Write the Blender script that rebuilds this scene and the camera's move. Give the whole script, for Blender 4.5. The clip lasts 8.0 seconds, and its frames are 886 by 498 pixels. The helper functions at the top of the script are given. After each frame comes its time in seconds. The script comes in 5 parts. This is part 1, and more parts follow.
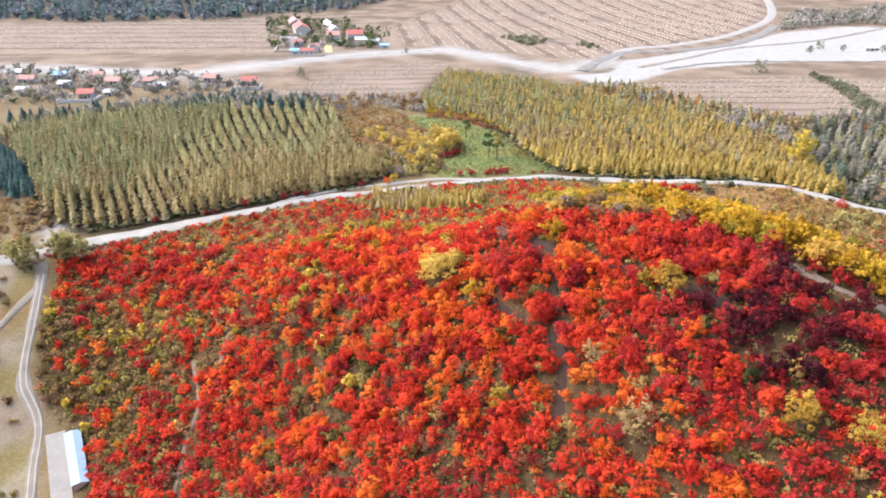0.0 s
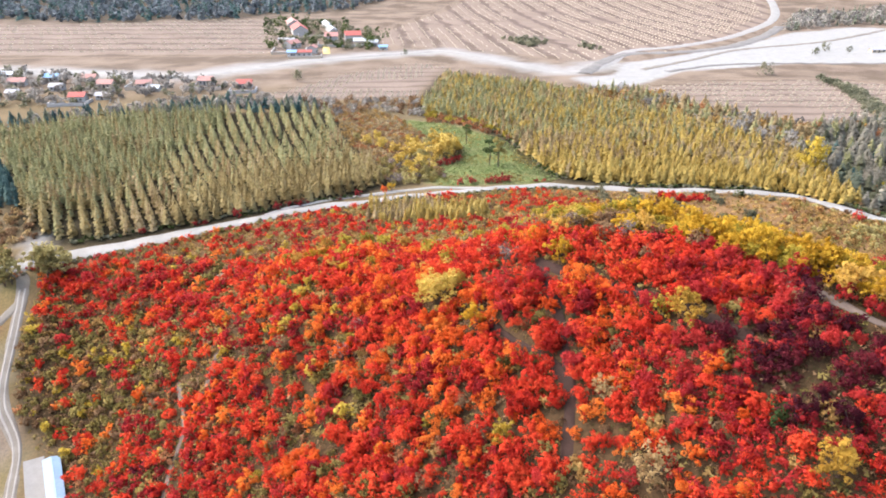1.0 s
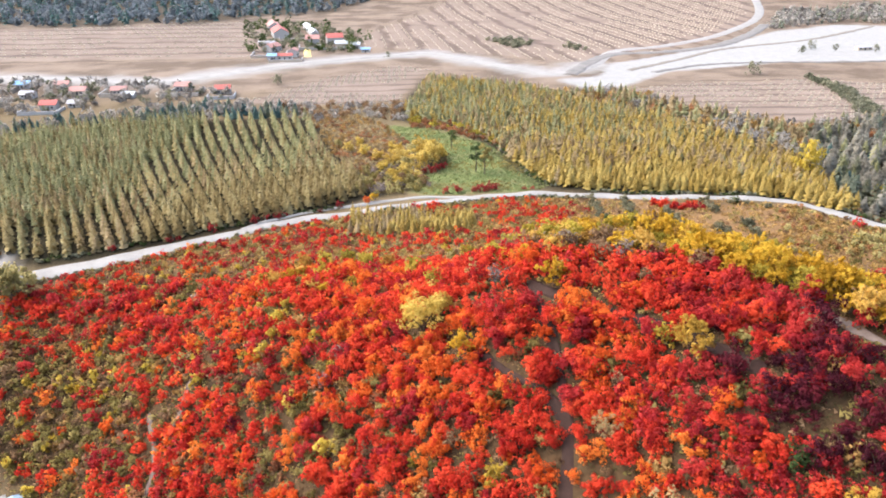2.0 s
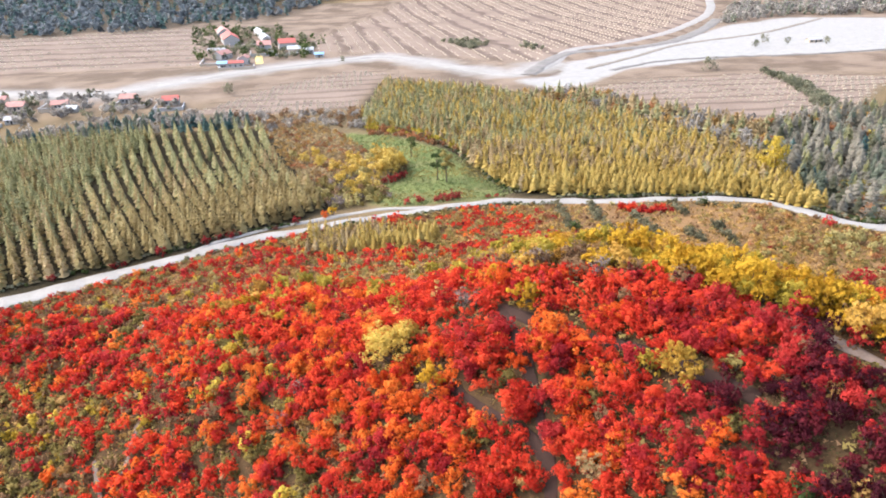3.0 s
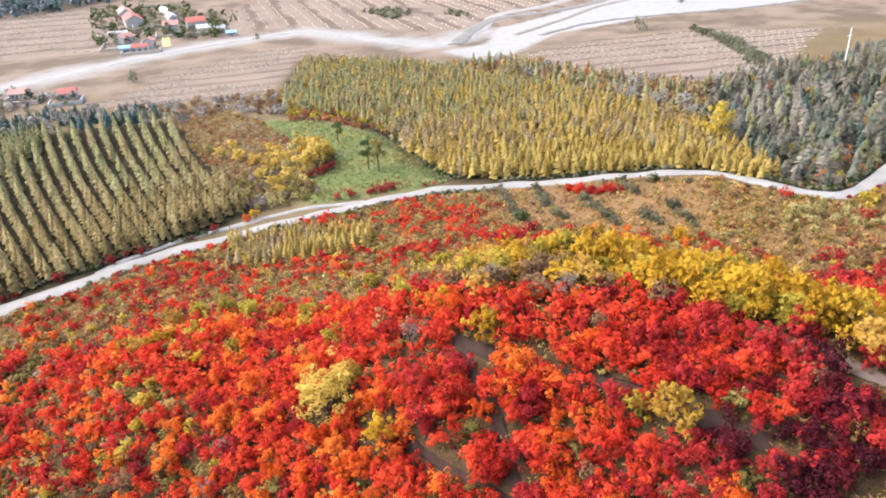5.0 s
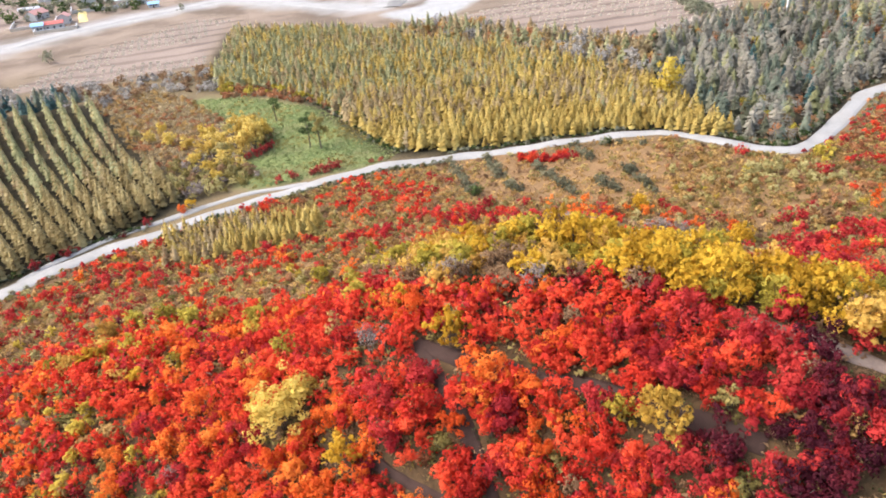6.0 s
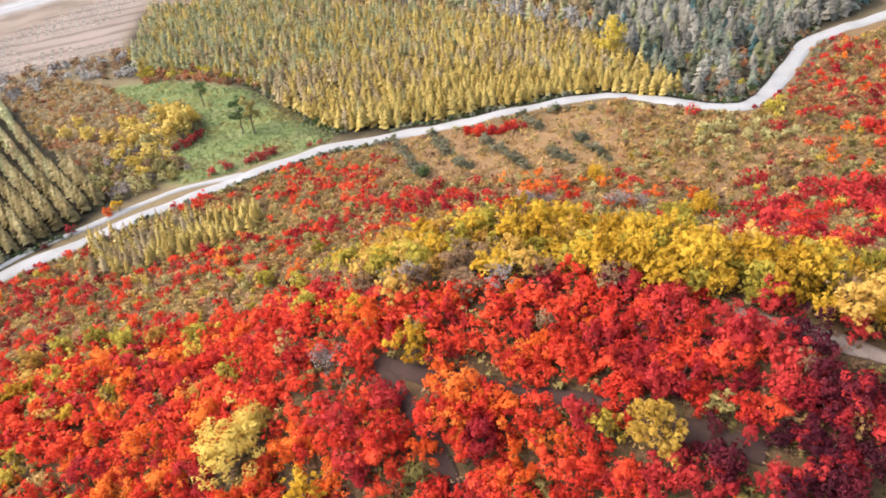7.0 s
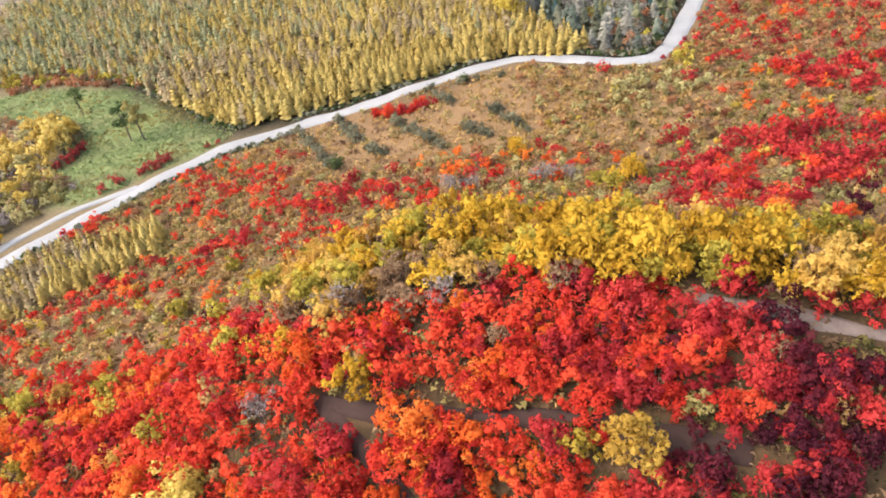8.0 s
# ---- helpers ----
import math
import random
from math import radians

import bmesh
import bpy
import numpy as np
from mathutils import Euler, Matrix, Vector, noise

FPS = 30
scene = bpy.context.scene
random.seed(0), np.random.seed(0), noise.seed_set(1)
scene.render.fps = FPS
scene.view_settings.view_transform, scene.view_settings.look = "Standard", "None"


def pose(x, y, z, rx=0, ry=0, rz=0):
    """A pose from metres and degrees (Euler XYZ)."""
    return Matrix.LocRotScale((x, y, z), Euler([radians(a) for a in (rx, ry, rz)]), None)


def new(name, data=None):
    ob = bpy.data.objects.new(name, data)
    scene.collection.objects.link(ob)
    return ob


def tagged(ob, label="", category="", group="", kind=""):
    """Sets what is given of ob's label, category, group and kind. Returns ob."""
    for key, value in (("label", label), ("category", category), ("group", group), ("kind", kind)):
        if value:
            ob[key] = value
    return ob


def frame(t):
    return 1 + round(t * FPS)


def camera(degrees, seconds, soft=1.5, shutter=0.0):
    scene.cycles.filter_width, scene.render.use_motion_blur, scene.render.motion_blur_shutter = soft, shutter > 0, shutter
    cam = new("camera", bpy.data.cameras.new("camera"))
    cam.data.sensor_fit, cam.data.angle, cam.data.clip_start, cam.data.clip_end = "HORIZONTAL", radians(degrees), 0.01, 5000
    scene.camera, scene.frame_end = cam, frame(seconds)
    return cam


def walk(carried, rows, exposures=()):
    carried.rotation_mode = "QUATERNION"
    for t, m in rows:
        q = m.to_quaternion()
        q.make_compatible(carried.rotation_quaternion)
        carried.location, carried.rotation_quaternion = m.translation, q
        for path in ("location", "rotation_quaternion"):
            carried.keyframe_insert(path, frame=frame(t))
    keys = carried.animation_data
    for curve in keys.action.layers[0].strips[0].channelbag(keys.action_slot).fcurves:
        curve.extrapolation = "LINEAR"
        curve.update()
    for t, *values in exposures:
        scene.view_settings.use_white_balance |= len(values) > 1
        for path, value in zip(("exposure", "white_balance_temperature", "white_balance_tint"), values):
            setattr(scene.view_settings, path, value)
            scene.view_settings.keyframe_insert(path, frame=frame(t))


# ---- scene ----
cam = camera(64.0, 8.0, soft=1.8)
METRES, EYE, TILT, LEAN, TURN = 80.0, 79.0, -23.6, 0.0, 0.0
ROWS = [
    (0.0, 0.0, 0.0, 0.0, 0.0, 0.0, -0.0),
    (0.5, 0.0015, 0.0536, 0.0236, -0.0, -0.0, 0.0),
    (1.0, 0.0031, 0.1145, 0.0505, 0.0, -0.02, -0.0),
    (2.5, 0.0113, 0.2876, 0.1261, -2.35, -0.05, 1.89),
    (3.0, 0.0139, 0.3454, 0.1516, -3.98, -0.1, 3.15),
    (3.5, 0.0177, 0.4031, 0.1774, -5.3, -0.17, 4.17),
    (4.0, 0.0224, 0.46, 0.2022, -6.48, -0.45, 5.07),
    (5.5, 0.046, 0.6279, 0.2754, -11.11, -4.97, 8.72),
    (6.0, 0.0566, 0.6845, 0.3002, -13.52, -6.82, 10.56),
    (6.5, 0.069, 0.7405, 0.3252, -15.83, -8.76, 12.29),
    (7.0, 0.0842, 0.7961, 0.3494, -18.46, -10.8, 14.23),
    (7.5, 0.1014, 0.8512, 0.373, -22.13, -13.15, 16.8),
    (8.0, 0.1216, 0.9054, 0.3958, -26.85, -16.04, 19.94),
]
walk(cam, [(t, pose(0, 0, EYE, TILT, LEAN, TURN) @ pose(METRES * x, METRES * y, METRES * z, 90 + pitch, roll, yaw)) for t, x, y, z, yaw, pitch, roll in ROWS])

# ---- world, sun, exposure ----
world = bpy.data.worlds.new("overcast_sky")
scene.world = world
world.use_nodes = True
wn = world.node_tree
sky = wn.nodes.new("ShaderNodeTexSky")
sky.sky_type = "NISHITA"
sky.sun_disc = False
sky.sun_elevation, sky.sun_rotation = radians(48), radians(290)
sky.air_density, sky.dust_density = 1.0, 3.0
cloud = wn.nodes.new("ShaderNodeHueSaturation")
cloud.inputs["Saturation"].default_value = 0.8
wn.links.new(sky.outputs[0], cloud.inputs["Color"])
wn.links.new(cloud.outputs[0], wn.nodes["Background"].inputs[0])
wn.nodes["Background"].inputs[1].default_value = 0.15
sun = new("sun", bpy.data.lights.new("sun", "SUN"))
sun.data.energy, sun.data.angle, sun.data.color = 1.05, radians(60), (1.0, 0.98, 0.965)
sun.matrix_world = pose(0, 0, 300, 42, 0, -110)
scene.view_settings.exposure = 2.03

# ---- terrain ----
# Hills and hollows: x, y, radius, height.
RELIEF = [
    (60, 110, 28.5, 20.6), (20, 140, 22.5, 18.7), (-25, 160, 22.5, 13.2), (45, 75, 25.5, 7.2), (90, 90, 33.8, 5.7),
    (-5, 110, 19.5, 3.6), (-70, 150, 33.8, 2.1), (-40, 115, 25.5, -7.8), (30, 185, 25.5, 8.8), (85, 165, 30.0, -1.1),
    (5, 65, 30.0, -8.4), (-110, 120, 45.0, -41.9), (130, 130, 41.2, 8.0), (-70, 205, 30.0, 2.1), (-60, 60, 45.0, -7.0),
    (55, 150, 21.0, 6.0), (10, 170, 18.0, -4.2), (40, 105, 16.5, 1.7), (100, 205, 26.2, 4.0),
]


def land(x, y):
    """Height of the ground, for numbers or arrays."""
    z = -3 + 0.022 * np.clip(x, -300, 250) * np.exp(-((y - 150) / 260) ** 2)
    for gx, gy, r, a in RELIEF:
        z = z + a * np.exp(-((x - gx) ** 2 + (y - gy) ** 2) / (2 * r * r))
    far = np.clip((y - 900 + 0.28 * x) / 500, 0, 8)
    z = z + 40 * far**1.5 / (1 + 0.12 * far)
    z = z + 60 * np.clip((np.abs(x) - 700) / 600, 0, 3) ** 1.5 + 30 * np.clip((-y - 150) / 400, 0, 4) ** 1.5
    z = z + 0.25 * np.sin(x * 0.31 + 1.3 * np.sin(y * 0.17)) * np.sin(y * 0.27 + 0.9 * np.sin(x * 0.13))
    return z


def value_noise(x, y, scale, seed=0):
    """Smooth noise from 0 to 1, for arrays."""
    x, y = np.asarray(x, float) / scale, np.asarray(y, float) / scale
    ix, iy = np.floor(x), np.floor(y)
    fx, fy = x - ix, y - iy
    fx, fy = fx * fx * (3 - 2 * fx), fy * fy * (3 - 2 * fy)

    def rnd(a, b):
        v = np.sin(a * 127.1 + b * 311.7 + seed * 74.7) * 43758.5453
        return v - np.floor(v)

    top = rnd(ix, iy) * (1 - fx) + rnd(ix + 1, iy) * fx
    low = rnd(ix, iy + 1) * (1 - fx) + rnd(ix + 1, iy + 1) * fx
    return top * (1 - fy) + low * fy


def inside(x, y, poly):
    """Signed distance to a polygon's edge: positive inside."""
    x, y = np.asarray(x, float), np.asarray(y, float)
    best, odd = np.full(x.shape, 1e9), np.zeros(x.shape, bool)
    for (ax, ay), (bx, by) in zip(poly, poly[1:] + poly[:1]):
        dx, dy = bx - ax, by - ay
        s = np.clip(((x - ax) * dx + (y - ay) * dy) / (dx * dx + dy * dy), 0, 1)
        best = np.minimum(best, np.hypot(x - ax - s * dx, y - ay - s * dy))
        if dy:
            odd ^= ((ay > y) != (by > y)) & (x < ax + (y - ay) * dx / dy)
    return np.where(odd, best, -best)


def near_line(x, y, line):
    x, y = np.asarray(x, float), np.asarray(y, float)
    best = np.full(x.shape, 1e9)
    for (ax, ay), (bx, by) in zip(line[:-1], line[1:]):
        dx, dy = bx - ax, by - ay
        s = np.clip(((x - ax) * dx + (y - ay) * dy) / (dx * dx + dy * dy), 0, 1)
        best = np.minimum(best, np.hypot(x - ax - s * dx, y - ay - s * dy))
    return best


def smooth_line(points, step=2.0):
    """A rounded line through the points."""
    pts = [np.array(p, float) for p in points]
    pts = [2 * pts[0] - pts[1]] + pts + [2 * pts[-1] - pts[-2]]
    out = []
    for a, b, c, d in zip(pts, pts[1:], pts[2:], pts[3:]):
        n = max(2, int(np.linalg.norm(c - b) / step))
        for k in range(n):
            t = k / n
            out.append(0.5 * (2 * b + (c - a) * t + (2 * a - 5 * b + 4 * c - d) * t * t + (3 * b - a - 3 * c + d) * t**3))
    return [tuple(p) for p in out] + [tuple(pts[-2])]


# The plan, in metres.
ROAD = [(-150, 200), (-133, 202), (-116, 209), (-91, 214), (-75, 218), (-61, 223), (-48, 230), (-40, 233.5), (-28, 237), (-18, 240.7), (-8, 243.3), (6, 246.6), (24, 250.5),
        (39, 251.5), (55, 247.5), (74, 242.5), (90, 239), (103, 235), (114, 231), (121, 221), (127, 209), (135, 201), (145, 204),
        (160, 213.5), (176, 224), (187, 231), (200, 234), (240, 236)]
LANE = [(14, 250.5), (5, 251.6), (-6, 251.6), (-13, 250), (-23, 246), (-33, 243.2), (-42, 239), (-50, 234), (-58, 227)]
TRACK = [(-133, 203), (-126, 201), (-122.5, 195), (-121, 190), (-118.1, 178), (-116.2, 169), (-114.1, 162), (-109.5, 156.5), (-105.6, 151.5), (-104, 146), (-101.7, 138), (-99.6, 132.8), (-96, 118)]
TRACK_SIDE = [(-121, 191), (-124.3, 184), (-127, 177), (-134, 166), (-145, 152)]
HIGHWAY = [(-420, 505), (-315, 508), (-250, 500), (-171, 483), (-96, 546), (-38, 577), (3, 590), (40, 545), (83, 492), (117, 527), (149, 590), (199, 620), (276, 697), (379, 858),
           (444, 1057), (470, 1250)]
TRAILS = [
    [(18.2, 133.5), (19.6, 126), (20.4, 119), (20.9, 112), (20.6, 104), (19, 96)],
    [(18.4, 133.2), (21.7, 128.7), (26.1, 124.1), (30.2, 119.9), (35.1, 115.1), (38.5, 111.3), (41.4, 107.2), (46, 101)],
    [(54, 115), (56.9, 109.9), (59.2, 106.7), (63, 102), (70, 96)],
    [(6, 128), (8.4, 125), (13.8, 117.3), (18.2, 112.1), (21, 106)],
    [(-54.4, 156.6), (-55.1, 149.5), (-57, 147)],
    [(-64, 154.5), (-58.9, 142), (-59.8, 133), (-58.9, 121), (-56, 108)],
]
TRAIL_WIDTH, TRAIL_GAP = (1.4, 1.6, 2.0, 1.2, 1.0, 1.0), (1.0, 1.2, 1.8, 0.9, 1.0, 1.0)
HILL = [(-118, 199), (-114.5, 172), (-108, 158), (-99, 150), (-84, 128), (-78, 102), (-25, 80), (10, 66), (50, 48), (90, 60), (115, 92), (160, 132), (255, 195), (245, 228), (195, 226), (163, 210),
        (145, 198), (134, 195), (122, 206), (114, 224), (85, 236), (40, 246), (5, 242), (-22, 235), (-60, 218), (-95, 209)]
TAN = [(114, 224), (121, 212), (134, 190), (136, 174), (118, 164), (96, 168), (83, 184), (60, 198), (48, 206), (50, 243), (90, 234)]
MEADOW = [(-21, 358), (2, 349), (26, 319), (37, 289), (43, 260), (40, 256), (24, 255), (7, 253), (-3, 256), (-6, 274), (4, 284), (-8, 323)]
LARCH_LEFT = [(-128, 221), (-115, 217), (-90, 219.5), (-64, 229), (-37, 244), (-21, 257), (-43, 316), (-61, 374), (-114, 372), (-160, 365), (-200, 345), (-208, 330), (-187, 300), (-151, 251), (-139, 231)]
LARCH_RIGHT = [(43, 261), (56, 254.5), (85, 245.5), (104, 241.5), (117.5, 232), (126, 217.5), (132, 221), (138, 250), (144, 285), (119, 345), (75, 420), (43, 455), (2, 478), (-11, 390), (-7, 366),
               (13, 356), (26, 331), (35, 294)]
LARCH_SMALL = [(-24, 217), (-7, 213), (12, 210), (15, 222), (-3, 236), (-24, 236)]
FOREST = [(133, 221), (129, 212), (136, 206), (150, 211), (172, 228), (195, 241), (230, 246), (290, 310), (300, 360), (215, 345), (176, 330), (146, 288)]
RIDGE = [(17, 163), (20, 146), (23, 140.5), (29, 137), (36, 133.5), (43, 129), (48, 122.5), (53, 117), (58, 112.5), (61, 108.5), (67, 101.5), (78, 95), (86, 101), (74, 111), (66, 121), (59, 131.5), (52, 145.5), (40, 154.5),
         (29, 162), (22, 166)]
FIELDS = [
    ([(-101, 418), (-70, 482), (-18, 533), (2, 515), (-14, 415), (-71, 402)], 2.3, 16.0),
    ([(112, 433), (167, 455), (237, 459), (300, 430), (216, 342), (168, 339), (140, 377)], -1.1, 16.0),
    ([(-66, 690), (28, 1029), (180, 1110), (465, 1110), (363, 827), (255, 655), (114, 532), (52, 579), (-11, 612), (-50, 626)], -83, 25.5),
    ([(-480, 760), (-183, 845), (-123, 581), (-346, 568), (-480, 575)], 1.1, 34.0),
]
SAND = [(112, 482), (131, 532), (239, 610), (325, 705), (416, 760), (520, 720), (500, 560), (322, 525), (255, 528), (161, 495), (117, 443), (95, 434), (80, 475)]
FAR_WOOD = [(-900, 800), (-500, 810), (-363, 800), (-300, 825), (-246, 815), (-190, 880), (-144, 914), (-104, 972), (-65, 1080), (120, 1100), (150, 1500), (-900, 1500)]
RIVER_WOOD = [(330, 722), (420, 778), (520, 760), (640, 800), (560, 880), (400, 850)]
SCRUB_RIGHT = [(144, 285), (119, 345), (75, 425), (95, 432), (112, 430), (140, 375), (168, 337), (216, 342), (300, 345), (420, 420), (420, 300), (300, 250), (290, 310), (176, 330), (150, 292)]
SCRUB_LEFT = [(-57, 370), (-36, 381), (-21, 360), (-7, 322), (-6, 294), (-20, 284), (-29, 282), (-41, 314)]
SCRUB_LANE = [(-24, 284), (-8, 292), (2, 262), (-6, 257), (-20, 255), (-26, 262)]
RED_BACK = [[(121, 156), (129, 150), (135, 140), (122, 128), (107, 124), (99, 131), (103, 143), (110, 154)], [(96, 156), (101, 152), (97, 142), (90, 126), (79, 120), (72, 126), (80, 141)], [(103, 174), (111, 167), (105, 161), (99, 169)],
            [(148, 173), (155, 170), (164, 160), (150, 145), (138, 144), (137, 152), (143, 161), (140, 167)]]
RED_MIXED = [(178, 222), (215, 215), (215, 185), (170, 158), (154, 176), (140, 186), (148, 198)]
ORANGE_BACK = [[(60, 198), (70, 197), (77, 191), (70, 179), (60, 184)], [(86, 191), (98, 177), (92, 168), (78, 178)]]
BEHIND = [(-110, 205), (-45, 186), (-10, 172), (20, 160), (52, 122), (80, 95), (300, 60), (300, 300), (-110, 300)]
BARE = [(50, 243), (50, 209), (62, 203), (78, 194), (92, 190), (99, 203), (108, 221), (95, 231), (75, 239)]
YARD = [(-110, 158), (-103, 146), (-101, 128), (-88, 126), (-95, 149), (-98, 152)]
FLAT_LEFT = [(-122, 196), (-113, 163), (-103, 148), (-101, 110), (-170, 100), (-170, 200)]


# ---- materials ----
def material(name, rough=0.8):
    m = bpy.data.materials.new(name)
    m.use_nodes = True
    b = m.node_tree.nodes["Principled BSDF"]
    b.inputs["Roughness"].default_value = rough
    b.inputs["Specular IOR Level"].default_value = 0.25
    return m, m.node_tree, b


def noise_node(nt, scale, detail=4.0, coords=None, rough=0.55):
    n = nt.nodes.new("ShaderNodeTexNoise")
    n.inputs["Scale"].default_value, n.inputs["Detail"].default_value, n.inputs["Roughness"].default_value = scale, detail, rough
    if coords is None:
        coords = nt.nodes.new("ShaderNodeNewGeometry").outputs["Position"]
    nt.links.new(coords, n.inputs["Vector"])
    return n.outputs["Fac"]


def ramp(nt, fac, stops):
    r = nt.nodes.new("ShaderNodeValToRGB")
    e = r.color_ramp.elements
    while len(e) < len(stops):
        e.new(0.5)
    for k, (p, c) in enumerate(stops):
        e[k].position, e[k].color = p, (*c, 1)
    nt.links.new(fac, r.inputs[0])
    return r.outputs[0]


def mix(nt, fac, a, b, mode="MIX"):
    n = nt.nodes.new("ShaderNodeMix")
    n.data_type, n.blend_type = "RGBA", mode
    for sock, v in ((n.inputs[0], fac), (n.inputs[6], a), (n.inputs[7], b)):
        if isinstance(v, (int, float)):
            sock.default_value = v
        elif isinstance(v, tuple):
            sock.default_value = (*v, 1)
        else:
            nt.links.new(v, sock)
    return n.outputs[2]


def bump(nt, b, height, strength, distance):
    n = nt.nodes.new("ShaderNodeBump")
    n.inputs["Strength"].default_value, n.inputs["Distance"].default_value = strength, distance
    nt.links.new(height, n.inputs["Height"])
    nt.links.new(n.outputs[0], b.inputs["Normal"])


def plain(name, c1, c2, scale=1.5, rough=0.8, relief=0.3, fine=12.0):
    """A weathered surface of two near tones with fine relief."""
    m, nt, b = material(name, rough)
    big, small = noise_node(nt, scale), noise_node(nt, scale * fine, 6)
    c = mix(nt, 0.4, ramp(nt, big, [(0.3, c1), (0.7, c2)]), ramp(nt, small, [(0.3, c1), (0.7, c2)]))
    nt.links.new(c, b.inputs["Base Color"])
    bump(nt, b, small, relief, 0.05)
    return m


def foliage(name, dark, mid, light, through_light=0.45, patch=0.35):
    """Leaves: each leaf differs a little, each plant differs, and light shines through."""
    m, nt, b = material(name, 0.75)
    b.inputs["Specular IOR Level"].default_value = 0.08
    geo = nt.nodes.new("ShaderNodeNewGeometry")
    info = nt.nodes.new("ShaderNodeObjectInfo")
    big = noise_node(nt, patch, 2, geo.outputs["Position"])
    add = nt.nodes.new("ShaderNodeMath")
    add.operation = "MULTIPLY_ADD"
    nt.links.new(geo.outputs["Random Per Island"], add.inputs[0])
    add.inputs[1].default_value = 0.16
    nt.links.new(big, add.inputs[2])
    add2 = nt.nodes.new("ShaderNodeMath")
    add2.operation = "MULTIPLY_ADD"
    own = nt.nodes.new("ShaderNodeAttribute")
    own.attribute_name = "tone"
    both = nt.nodes.new("ShaderNodeMath")
    nt.links.new(info.outputs["Random"], both.inputs[0])
    nt.links.new(own.outputs["Fac"], both.inputs[1])
    wrap = nt.nodes.new("ShaderNodeMath")
    wrap.operation = "FRACT"
    nt.links.new(both.outputs[0], wrap.inputs[0])
    nt.links.new(wrap.outputs[0], add2.inputs[0])
    add2.inputs[1].default_value = 0.46
    nt.links.new(add.outputs[0], add2.inputs[2])
    c = ramp(nt, add2.outputs[0], [(0.42, dark), (0.74, mid), (1.02, light)])
    nt.links.new(c, b.inputs["Base Color"])
    t = nt.nodes.new("ShaderNodeBsdfTranslucent")
    nt.links.new(c, t.inputs[0])
    s = nt.nodes.new("ShaderNodeMixShader")
    s.inputs[0].default_value = through_light
    nt.links.new(b.outputs[0], s.inputs[1])
    nt.links.new(t.outputs[0], s.inputs[2])
    nt.links.new(s.outputs[0], nt.nodes["Material Output"].inputs[0])
    return m


